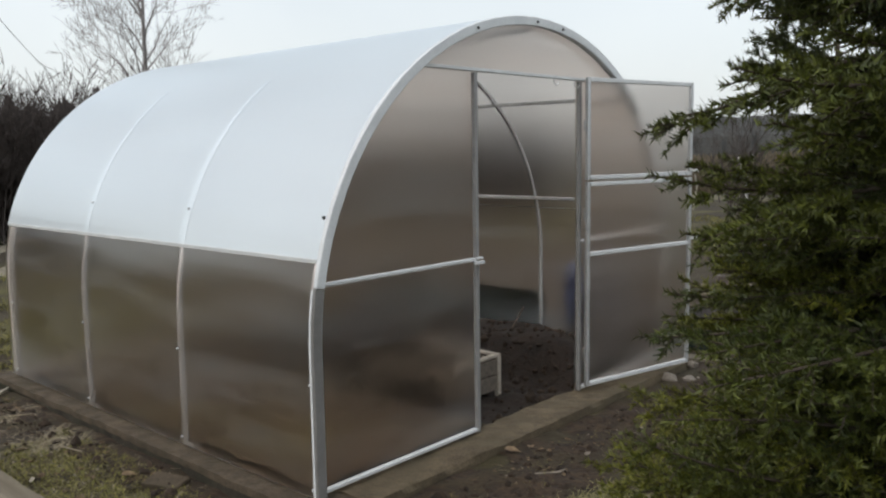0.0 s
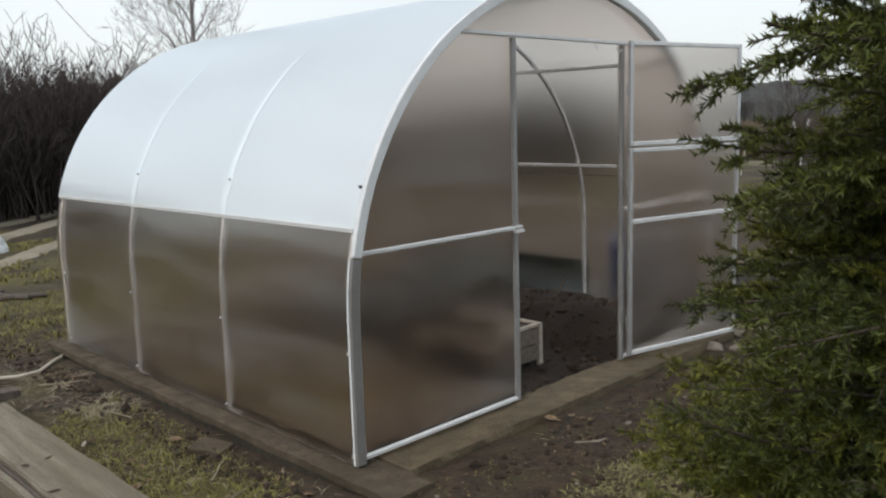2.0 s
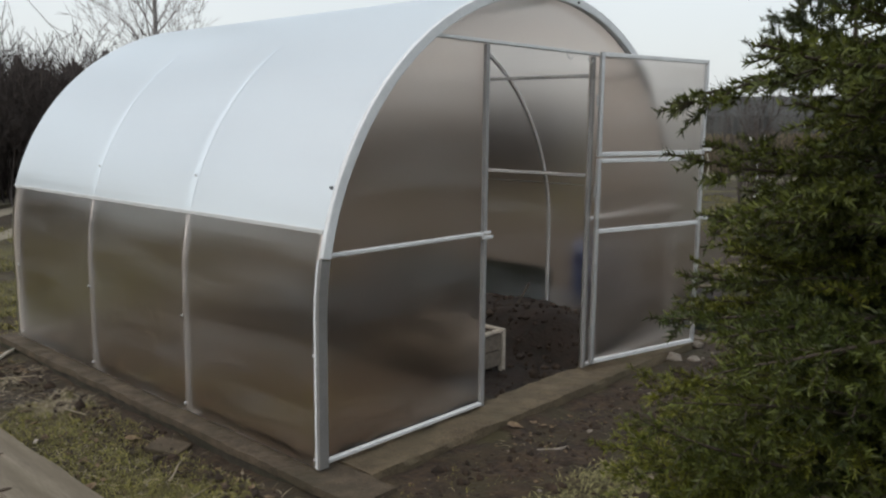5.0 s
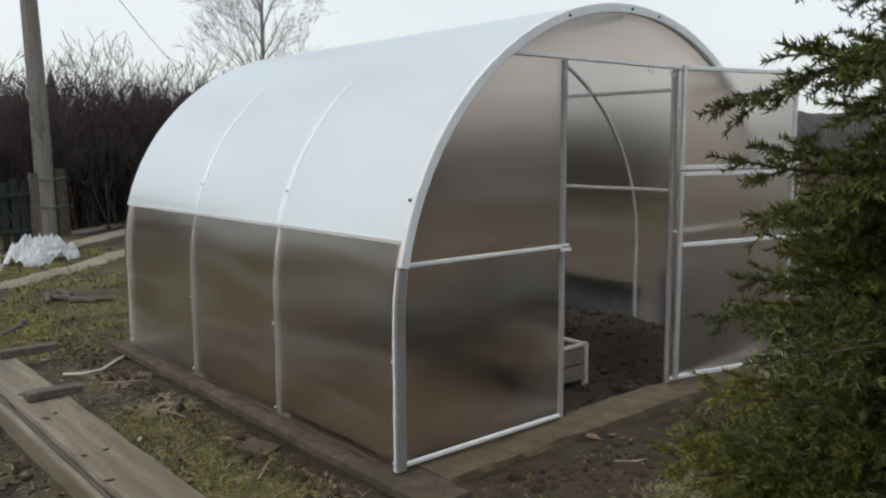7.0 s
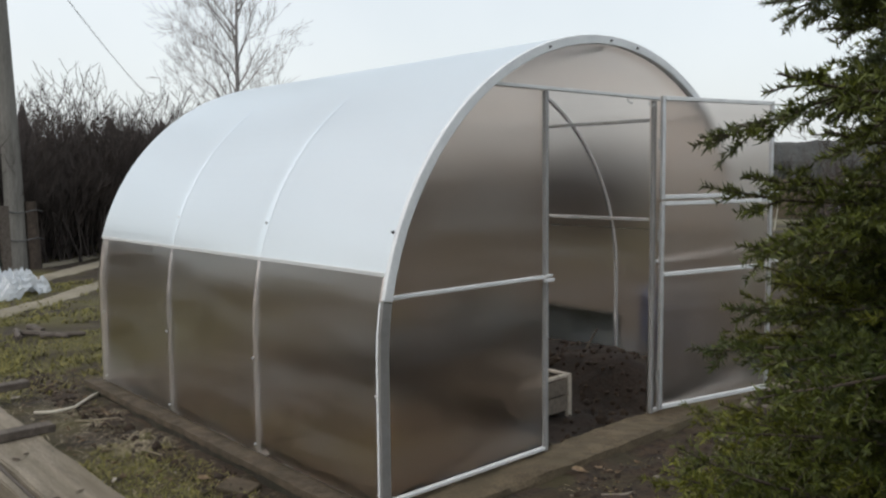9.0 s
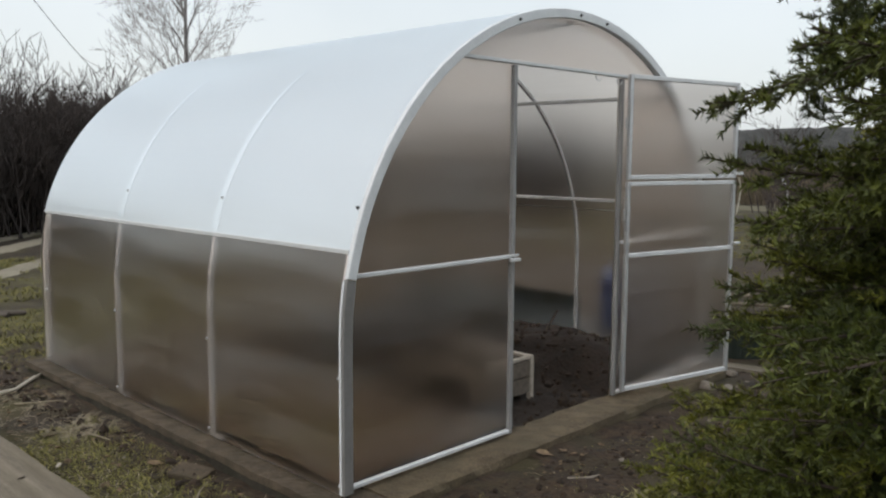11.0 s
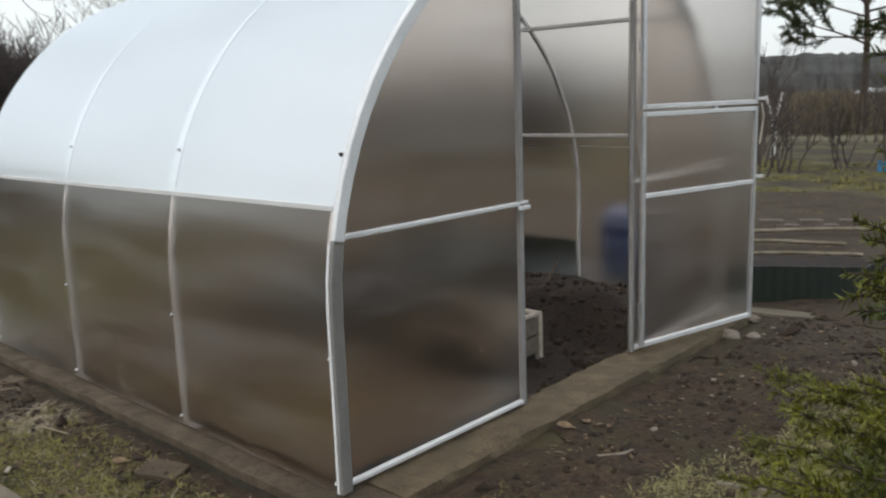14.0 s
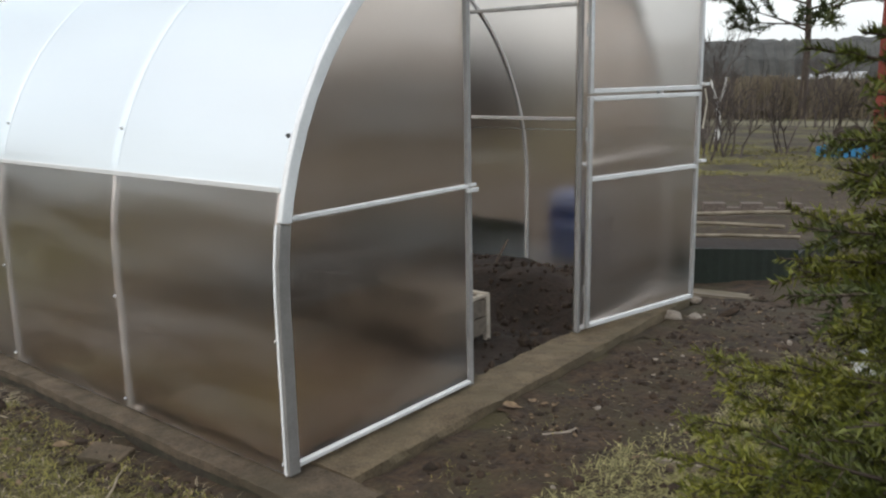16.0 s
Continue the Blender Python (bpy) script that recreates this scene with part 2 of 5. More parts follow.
FILM, _n, _l, _p = nodes_of("crumpled_clear_film")
_p.inputs["Base Color"].default_value = (0.80, 0.83, 0.86, 1)
_p.inputs["Roughness"].default_value = 0.22
_p.inputs["Alpha"].default_value = 0.72
_t = _n.new("ShaderNodeTexNoise")
_t.inputs["Scale"].default_value = 9
_b = _n.new("ShaderNodeBump")
_b.inputs["Strength"].default_value, _b.inputs["Distance"].default_value = 0.8, 0.05
_l.new(_t.outputs["Fac"], _b.inputs["Height"])
_l.new(_b.outputs[0], _p.inputs["Normal"])


# ---- mesh helpers ----
def mesh_object(name, verts, faces, material, parent=None, smooth=False):
    me = bpy.data.meshes.new(name)
    if isinstance(verts, np.ndarray):
        n, k = faces.shape
        me.vertices.add(len(verts))
        me.vertices.foreach_set("co", verts.astype(np.float32).ravel())
        me.loops.add(n * k)
        me.loops.foreach_set("vertex_index", faces.astype(np.int32).ravel())
        me.polygons.add(n)
        me.polygons.foreach_set("loop_start", np.arange(0, n * k, k, dtype=np.int32))
    else:
        me.from_pydata([tuple(v) for v in verts], [], [tuple(f) for f in faces])
    me.materials.append(material)
    if smooth:
        me.polygons.foreach_set("use_smooth", [True] * len(me.polygons))
    me.update(calc_edges=True)
    ob = new(name, me)
    ob.parent = parent
    return ob


def part(name, bm, material, parent=None, label="", smooth=False):
    me = bpy.data.meshes.new(name)
    bmesh.ops.recalc_face_normals(bm, faces=bm.faces)
    bm.to_mesh(me)
    bm.free()
    me.materials.append(material)
    if smooth:
        me.polygons.foreach_set("use_smooth", [True] * len(me.polygons))
    ob = new(name, me)
    ob.parent = parent
    return tagged(ob, label)


def thing(name, label, category, group="", at=(0, 0, 0), kind=""):
    ob = new(name)
    ob.location = at
    return tagged(ob, label, category, group, kind)


def box(lo, hi, bevel=0.0, m=None, bm=None):
    bm = bm or bmesh.new()
    c = [(a + b) / 2 for a, b in zip(lo, hi)]
    d = [abs(b - a) for a, b in zip(lo, hi)]
    made = bmesh.ops.create_cube(bm, size=1, matrix=(m or Matrix()) @ Matrix.Translation(c) @ Matrix.Diagonal((*d, 1)))
    if bevel:
        edges = {e for v in made["verts"] for e in v.link_edges}
        bmesh.ops.bevel(bm, geom=list(edges), offset=bevel, segments=2, affect="EDGES", profile=0.6)
    return bm


def rough_board(lo, hi, seed, bevel=0.006, wobble=0.004, cuts=10, m=None):
    """A sawn board, cut along its longest side and gently warped, with worn edges."""
    bm = box(lo, hi, 0)
    d = [abs(b - a) for a, b in zip(lo, hi)]
    k = d.index(max(d))
    long_edges = [e for e in bm.edges if abs((e.verts[0].co - e.verts[1].co)[k]) > 0.9 * d[k]]
    bmesh.ops.subdivide_edges(bm, edges=long_edges, cuts=cuts)
    bmesh.ops.bevel(bm, geom=[e for e in bm.edges if len(e.link_faces) == 2 and e.calc_face_angle(0) > 1], offset=bevel, segments=2, affect="EDGES")
    for v in bm.verts:
        q = noise.noise_vector(v.co * 3.1 + Vector((seed, seed * 1.7, 0)))
        v.co += q * wobble + noise.noise_vector(v.co * 14 + Vector((0, seed, 3))) * wobble * 0.35
    if m:
        bm.transform(m)
    return bm


def sweep(points, w, h, side, bevel=0.003):
    """A rectangular tube along a line of points; side is the fixed direction of its width."""
    bm = bmesh.new()
    side = Vector(side).normalized()
    pts = [Vector(p) for p in points]
    rings = []
    for i, p in enumerate(pts):
        t = (pts[min(i + 1, len(pts) - 1)] - pts[max(i - 1, 0)]).normalized()
        up = t.cross(side).normalized()
        b = min(bevel, w / 4, h / 4)
        shape = ((-w / 2 + b, -h / 2), (w / 2 - b, -h / 2), (w / 2, -h / 2 + b), (w / 2, h / 2 - b), (w / 2 - b, h / 2), (-w / 2 + b, h / 2), (-w / 2, h / 2 - b), (-w / 2, -h / 2 + b))
        rings.append([bm.verts.new(p + side * a + up * c) for a, c in shape])
    for a, b in zip(rings, rings[1:]):
        for k in range(8):
            bm.faces.new((a[k], a[(k + 1) % 8], b[(k + 1) % 8], b[k]))
    bm.faces.new(rings[0][::-1])
    bm.faces.new(rings[-1])
    return bm


def rod(points, radius, sides=8):
    """A round rod or hose along a line of points; radius may be one number or one a point."""
    bm = bmesh.new()
    pts = [Vector(p) for p in points]
    rings = []
    for i, p in enumerate(pts):
        t = (pts[min(i + 1, len(pts) - 1)] - pts[max(i - 1, 0)]).normalized()
        u = t.orthogonal().normalized() if not rings else (last - t * last.dot(t)).normalized()
        last = u
        v = t.cross(u)
        r = radius[i] if isinstance(radius, (list, tuple)) else radius
        rings.append([bm.verts.new(p + (u * math.cos(a) + v * math.sin(a)) * r) for a in [math.tau * k / sides for k in range(sides)]])
    for a, b in zip(rings, rings[1:]):
        for k in range(sides):
            bm.faces.new((a[k], a[(k + 1) % sides], b[(k + 1) % sides], b[k]))
    bm.faces.new(rings[0][::-1])
    bm.faces.new(rings[-1])
    return bm


def lump(size, seed, rough=0.25, sub=3, squash=1.0):
    """A broken stone or clod."""
    bm = bmesh.new()
    bmesh.ops.create_icosphere(bm, subdivisions=sub, radius=1)
    for v in bm.verts:
        d = 1 + rough * noise.noise(v.co * 1.4 + Vector((seed * 3.1, 0, seed))) + rough * 0.5 * noise.noise(v.co * 3.7 + Vector((0, seed, 1)))
        v.co = Vector((v.co.x * size[0], v.co.y * size[1], v.co.z * size[2])) * d
    return bm


def strands(name, segs, material, parent=None, sides=4, least=0.0):
    """Tapered twigs, one prism a segment: rows of (start, end, radius at start, radius at end)."""
    a = np.array([s[0] for s in segs]); b = np.array([s[1] for s in segs])
    ra = np.maximum([s[2] for s in segs], least); rb = np.maximum([s[3] for s in segs], least * 0.6)
    t = b - a
    t /= np.maximum(np.linalg.norm(t, axis=1, keepdims=True), 1e-9)
    ref = np.where(np.abs(t[:, 2:3]) < 0.9, [[0, 0, 1.0]], [[1.0, 0, 0]])
    u = np.cross(t, ref); u /= np.linalg.norm(u, axis=1, keepdims=True)
    v = np.cross(t, u)
    rings = []
    for base, r in ((a, ra), (b, rb)):
        for k in range(sides):
            w = math.tau * k / sides
            rings.append(base + (u * math.cos(w) + v * math.sin(w)) * r[:, None])
    verts = np.stack(rings, 1).reshape(-1, 3)
    o = np.arange(len(segs))[:, None, None] * (2 * sides)
    quad = np.array([[k, (k + 1) % sides, sides + (k + 1) % sides, sides + k] for k in range(sides)])
    return mesh_object(name, verts, (o + quad).reshape(-1, 4), material, parent)


def grow(rng, base, way, length, radius, level, out, kids=5, spread=0.7, lift=0.25, steps=4, shrink=0.62):
    """Grow one limb with its forks into out, as segments."""
    p, d = np.array(base, float), np.array(way, float)
    d /= np.linalg.norm(d)
    joints = []
    for i in range(steps):
        r0, r1 = radius * (1 - 0.75 * i / steps), radius * (1 - 0.75 * (i + 1) / steps)
        q = p + d * length / steps
        out.append((p, q, r0, r1))
        joints.append((q, d.copy(), r1, (i + 1) / steps))
        p = q
        d = d + rng.normal(0, 0.13, 3) + np.array([0, 0, lift * 0.15])
        d /= np.linalg.norm(d)
    if level:
        for _ in range(kids):
            q, e, r, f = joints[min(len(joints) - 1, int(rng.uniform(0.2, 1) * len(joints)))]
            side = rng.normal(0, 1, 3)
            side -= e * side.dot(e)
            side /= max(np.linalg.norm(side), 1e-6)
            w = e + side * spread * rng.uniform(0.6, 1.3) + np.array([0, 0, lift])
            grow(rng, q, w, length * shrink * rng.uniform(0.6, 1.1), r * 0.6, level - 1, out, kids, spread, lift, max(2, steps - 1), shrink)


# ---- ground ----
def ground_height(x, y):
    h = 0.022 * noise.noise((x * 1.3, y * 1.3, 0)) + 0.012 * noise.noise((x * 4.5, y * 4.5, 2)) + 0.007 * noise.noise((x * 13, y * 13, 5))
    far = math.hypot(x, y)
    if far > 9:
        h *= 0.6
    trench = math.exp(-((y + 0.24) / 0.09) ** 2) * (1 if -3.6 < x < 0.4 else 0)
    front = max(0.0, min(1.0, 1 - abs(x - 0.7) / 1.2)) if -0.4 < y < 4 else 0.0
    return -0.092 + h + 0.018 * trench + 0.048 * front


def spaced(lo, hi, near_lo, near_hi, fine):
    vals = list(np.arange(near_lo, near_hi, fine))
    step = fine
    while vals[-1] < hi:
        step *= 1.16
        vals.append(vals[-1] + step)
    step, head = fine, []
    at = near_lo
    while at > lo:
        step *= 1.16
        at -= step
        head.append(at)
    return head[::-1] + vals


gx, gy = spaced(-900, 900, -5.0, 2.6, 0.045), spaced(-900, 900, -2.6, 4.4, 0.045)
gverts = [(x, y, ground_height(x, y)) for y in gy for x in gx]
nx = len(gx)
gfaces = [(j * nx + i, j * nx + i + 1, (j + 1) * nx + i + 1, (j + 1) * nx + i) for j in range(len(gy) - 1) for i in range(nx - 1)]
ground = mesh_object("ground", gverts, gfaces, GROUND, smooth=True)
tagged(ground, "bare spring ground of brown earth, moss and thin yellowed grass", "ground", kind="structure")

def bare_patch(area, keep, label, lift=0.007, res=0.04):
    """Bare earth with a ragged edge, lying on the ground."""
    xs, ys = np.arange(area[0], area[1], res), np.arange(area[2], area[3], res)
    n = len(xs)
    v = [(x, y, ground_height(x, y) + lift + 0.010 * noise.noise((x * 9, y * 9, 4)) * 0.6) for y in ys for x in xs]
    f = [(j * n + i, j * n + i + 1, (j + 1) * n + i + 1, (j + 1) * n + i) for j in range(len(ys) - 1) for i in range(n - 1) if keep(xs[i], ys[j])]
    return tagged(mesh_object("bare_earth", v, f, BARE, smooth=True), label, "earth", kind="structure")


bare_patch((0.2, 1.9, -0.9, 3.4), lambda x, y: x < 1.0 + 0.3 * noise.noise((x * 2, y * 2, 6)) + 0.25 * noise.noise((x * 7, y * 7, 6)) and noise.noise((x * 3, y * 3, 8)) > -0.55, "bare dark brown earth before the greenhouse door")
bare_patch((-3.9, 0.45, -0.5, -0.06), lambda x, y: y > -0.33 + 0.12 * noise.noise((x * 2.5, y * 2, 6)) + 0.1 * noise.noise((x * 9, y * 9, 6)), "bare brown earth along the footing")
bare_patch((-4.2, -3.1, -0.3, 1.2), lambda x, y: math.hypot(x + 3.4, (y - 0.25) * 0.8) < 0.5 + 0.25 * noise.noise((x * 3, y * 3, 6)), "bare brown earth at the greenhouse corner")

bare_patch((-6.5, 2.6, 3.1, 10.4), lambda x, y: y < 9.5 + 0.4 * noise.noise((x * 1.5, y * 1.5, 2)) and y > 3.2 + 0.1 * noise.noise((x * 4, y * 4, 2)) and (x < 1.1 or y < 4.6), "dug brown earth of the vegetable plot", 0.012, 0.08)

# ---- concrete strip footing ----
footing = thing("strip_footing", "low worn concrete strip footing under the greenhouse walls", "footing", kind="structure")


def strip(lo, hi, seed):
    """A cast strip with a pitted top, chipped upper edges and uneven sides."""
    k = 0 if hi[0] - lo[0] > hi[1] - lo[1] else 1
    along, w0, w1 = hi[k] - lo[k], lo[1 - k], hi[1 - k]
    n = int(along / 0.025)
    section = [(0, 0.0), (0, 0.5), (0, 0.9)] + [(i / 8, 1.0) for i in range(9)] + [(1, 0.9), (1, 0.5), (1, 0.0)]
    verts = []
    for i in range(n + 1):
        for j, (u, h) in enumerate(section):
            c = [0.0, 0.0, lo[2] + (hi[2] - lo[2]) * h]
            c[k], c[1 - k] = lo[k] + along * i / n, w0 + (w1 - w0) * u
            p = Vector(c)
            p += noise.noise_vector(p * 5 + Vector((seed, 0, 2))) * 0.006 + noise.noise_vector(p * 19 + Vector((0, seed, 1))) * 0.004
            p.z += 0.003 * noise.noise(p * 47)
            if j in (3, 11):
                chip = max(0.0, noise.noise(p * 8 + Vector((3, seed, 0)))) * 0.022
                p[1 - k] += chip if j == 3 else -chip
                p.z -= 0.5 * chip
            verts.append(p)
    m = len(section)
    bm = bmesh.new()
    vs = [bm.verts.new(p) for p in verts]
    for i in range(n):
        for j in range(m):
            bm.faces.new((vs[i * m + j], vs[i * m + (j + 1) % m], vs[(i + 1) * m + (j + 1) % m], vs[(i + 1) * m + j]))
    bm.faces.new(vs[:m])
    bm.faces.new(vs[-m:])
    return bm


# lower face: moss and grime, plus the shade under the cap as colour
part("footing_strip", strip((-3.17, -0.100, -0.30), (0.325, 0.09, -0.040), 1), MOSSY_SHADED_CONCRETE, footing, "dark mossy lower face of the footing, shade put into its colour")
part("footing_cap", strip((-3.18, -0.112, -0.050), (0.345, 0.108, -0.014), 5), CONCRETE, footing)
part("footing_strip", strip((-0.06, 0.118, -0.30), (0.19, 2.98, -0.014), 2), CLEAN_CONCRETE, footing)
part("footing_strip", strip((-3.16, 2.99, -0.30), (-0.08, 3.12, -0.012), 3), CONCRETE, footing)
part("footing_strip", strip((-3.16, 0.118, -0.30), (-2.92, 2.98, -0.012), 4), CONCRETE, footing)


# ---- greenhouse ----
R, RISE, LEG, WIDTH = 1.512, 1.442, 0.62, 3.0
MID = WIDTH / 2
FLAT = RISE - R


def arch_line(radius, foot=0.0, steps=40):
    pts = [(MID - radius, foot + (LEG - foot) * i / 4) for i in range(4)]
    pts += [(MID - radius * math.cos(math.pi * i / steps), LEG + (radius + FLAT) * math.sin(math.pi * i / steps)) for i in range(steps + 1)]
    pts += [(MID + radius, foot + (LEG - foot) * i / 4) for i in range(3, -1, -1)]
    return pts


def arch_y(z, radius=R):
    return MID - radius if z < LEG else MID - radius * math.sqrt(max(0, 1 - ((z - LEG) / (radius + FLAT)) ** 2))


def arch_top(y, radius=R):
    return LEG + (radius + FLAT) * math.sqrt(max(0, 1 - ((y - MID) / radius) ** 2))


greenhouse = thing("greenhouse", "arched polycarbonate greenhouse with galvanised steel frame and open door", "greenhouse")
for x in (0.0, -1.0, -2.0, -3.0):
    arch = part("arch", sweep([(x, y, z) for y, z in arch_line(R - 0.012)], 0.021, 0.024, (1, 0, 0)), ZINC, greenhouse)
    if -2.5 < x < -0.5:
        for y in (0.012, WIDTH - 0.012):
            foot = box((x + 0.014, y - 0.02, -0.010), (x + 0.085, y + 0.016, 0.003), 0.001)
            part("foot_plate", foot, GREYED_STEEL, arch)

RAILS = ((0.972, 0), (1.045, 1), (1.70, 0), (1.70, 1))
for z, far in RAILS:
    y = arch_y(z, R - 0.045)
    y = WIDTH - y if far else y
    part("purlin", sweep([(-2.985, y, z), (-0.016, y, z)], 0.024, 0.024, (0, 0, 1)), ZINC, greenhouse)
part("ridge_purlin", sweep([(-2.985, MID, LEG + RISE - 0.045), (-0.016, MID, LEG + RISE - 0.045)], 0.022, 0.022, (0, 0, 1)), ZINC, greenhouse)
for y in (WIDTH - 0.013,):
    part("sill_rail", sweep([(-2.985, y, 0.012), (-0.016, y, 0.012)], 0.022, 0.022, (0, 0, 1)), ZINC, greenhouse)


def bent_sheet(x0, x1, z0, z1, radius, side, thick=0.006):
    """One bent sheet between two heights; side 0: near wall, 1: far wall, 2 and 3: from the rail up to the ridge on either side."""
    lo, hi = radius, radius + thick
    def line(r):
        pts = []
        n = 28
        for i in range(n + 1):
            z = z0 + (z1 - z0) * i / n
            pts.append((arch_y(z, r), z))
        if side == 1:
            pts = [(WIDTH - y, z) for y, z in pts]
        if side >= 2:
            a0 = math.asin((z0 - LEG) / (r + FLAT))
            flip = 1 if side == 2 else -1
            pts = [(MID - flip * r * math.cos(a0 + (math.pi / 2 - a0) * i / 40), LEG + (r + FLAT) * math.sin(a0 + (math.pi / 2 - a0) * i / 40)) for i in range(41)]
        return pts
    bm = bmesh.new()
    inner, outer = line(lo), line(hi)
    grid = [[bm.verts.new((x, y, z)) for y, z in inner] + [bm.verts.new((x, y, z)) for y, z in outer[::-1]] for x in (x0, x1)]
    n = len(grid[0])
    for k in range(n):
        bm.faces.new((grid[0][k], grid[0][(k + 1) % n], grid[1][(k + 1) % n], grid[1][k]))
    h = n // 2
    for g in grid:
        for k in range(h - 1):
            bm.faces.new((g[k], g[k + 1], g[n - 2 - k], g[n - 1 - k]))
    return bm


def sheet(name, bm, material, parent, label=""):
    ob = part(name, bm, material, parent, label, smooth=False)
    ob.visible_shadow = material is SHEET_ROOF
    return ob


for x0, x1 in ((-3.075, 0.0155),):
    for side in (0, 1):
        sheet("side_sheet", bent_sheet(x0, x1, 0.0, 0.971, R + 0.002, side), SHEET_WALL, greenhouse, "clear twin-wall side sheet")
    # near half takes the sky-whitened copy, far half stays clear
    roof = sheet("roof_sheet", bent_sheet(x0 - 0.025, x1, 0.976, 1.0, R + 0.003, 2), SHEET_ROOF, greenhouse, "twin-wall roof sheet with the sky's brightness in its colour")
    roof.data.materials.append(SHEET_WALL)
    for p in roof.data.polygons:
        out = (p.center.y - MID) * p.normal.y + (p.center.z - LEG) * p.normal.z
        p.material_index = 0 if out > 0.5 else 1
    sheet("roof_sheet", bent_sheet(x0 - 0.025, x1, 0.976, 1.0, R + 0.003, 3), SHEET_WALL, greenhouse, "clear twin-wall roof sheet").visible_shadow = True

# sheet lap strips along the rail and the front edge
for far in (0,):
    y = arch_y(0.974, R + 0.011)
    y = WIDTH - y if far else y
    part("lap_strip", sweep([(-3.09, y, 0.974), (0.014, y, 0.974)], 0.020, 0.004, (0, 0.25 if far else -0.25, 1)), TAPE, greenhouse)
part("front_edge_strip", sweep([(0.028, y, z) for y, z in [(arch_y(0.868, R - 0.0105), 0.868)] + arch_line(R - 0.0105) if z > 0.867 and (y < MID or z > 1.62)], 0.024, 0.045, (1, 0, 0)), EDGE_WHITE, greenhouse, "white edging of the front arch")
# leg stands before the sheet; the sheet's dimming is in its grey colour
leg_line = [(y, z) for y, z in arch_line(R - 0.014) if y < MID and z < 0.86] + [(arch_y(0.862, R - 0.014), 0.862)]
part("front_leg", sweep([(0.022, y, z) for y, z in leg_line], 0.022, 0.050, (1, 0, 0)), LEG_GREY, greenhouse, "front leg of the end arch, greyed as if seen through the sheet")
part("leg_edge_strip", sweep([(0.014, y - 0.0268, z) for y, z in leg_line], 0.012, 0.003, (1, 0, 0)), EDGE_WHITE, greenhouse)
part("rear_edge_strip", sweep([(-3.055, y, z) for y, z in arch_line(R - 0.006)], 0.030, 0.008, (1, 0, 0)), EDGE_WHITE, greenhouse)

def arch_band(x):
    """A strip imitating the arch seen through the sheet, narrowing towards the ridge."""
    bm = bmesh.new()
    rows = []
    for i in range(25):
        z = 1.0 + 0.78 * i / 24
        w = 0.030 * (1 - 0.5 * i / 24)
        for k, r in enumerate((R + 0.0094, R + 0.0102)):
            y = arch_y(z, r)
            rows.append((bm.verts.new((x - w, y, z)), bm.verts.new((x + w, y, z))))
    for i in range(24):
        a, b, c, d = rows[2 * i], rows[2 * i + 1], rows[2 * i + 2], rows[2 * i + 3]
        bm.faces.new((b[0], b[1], d[1], d[0]))
        bm.faces.new((a[1], a[0], c[0], c[1]))
        bm.faces.new((a[0], b[0], d[0], c[0]))
        bm.faces.new((a[1], c[1], d[1], b[1]))
    bm.faces.new((rows[0][0], rows[0][1], rows[1][1], rows[1][0]))
    bm.faces.new((rows[-2][0], rows[-1][0], rows[-1][1], rows[-2][1]))
    return bm


# added strips give the pale show-through of the two inner arches
for x in (-1.0, -2.0):
    part("arch_band_strip", arch_band(x), ARCH_BAND, greenhouse, "pale strip standing in for the arch seen through the sheet")

# cap screws
def cap_screw(y, z, x, normal):
    bm = bmesh.new()
    rot = Vector(normal).to_track_quat("Z", "Y").to_matrix().to_4x4()
    bmesh.ops.create_cone(bm, cap_ends=True, segments=10, radius1=0.008, radius2=0.006, depth=0.006, matrix=Matrix.Translation((x, y, z)) @ rot)
    bmesh.ops.create_cone(bm, cap_ends=True, segments=6, radius1=0.004, radius2=0.0035, depth=0.005, matrix=Matrix.Translation((x, y, z)) @ rot @ Matrix.Translation((0, 0, 0.006)))
    return bm


for x in (0.002, -1.0, -2.0, -3.0):
    for z in (0.035, 0.475, 1.145):
        r = R + 0.012
        y = arch_y(z, r)
        n = (0, y - MID, max(0.0, z - LEG))
        if x > -2.5 or z < 1:
            part("cap_screw", cap_screw(y, z, x, n), RUBBER if z > 1 and x > -0.5 else SCREW, greenhouse)
for y in (1.5, 1.73, 1.02):
    part("cap_screw", cap_screw(y, arch_top(y, R - 0.012), 0.042, (1, 0, 0)), RUBBER, greenhouse)


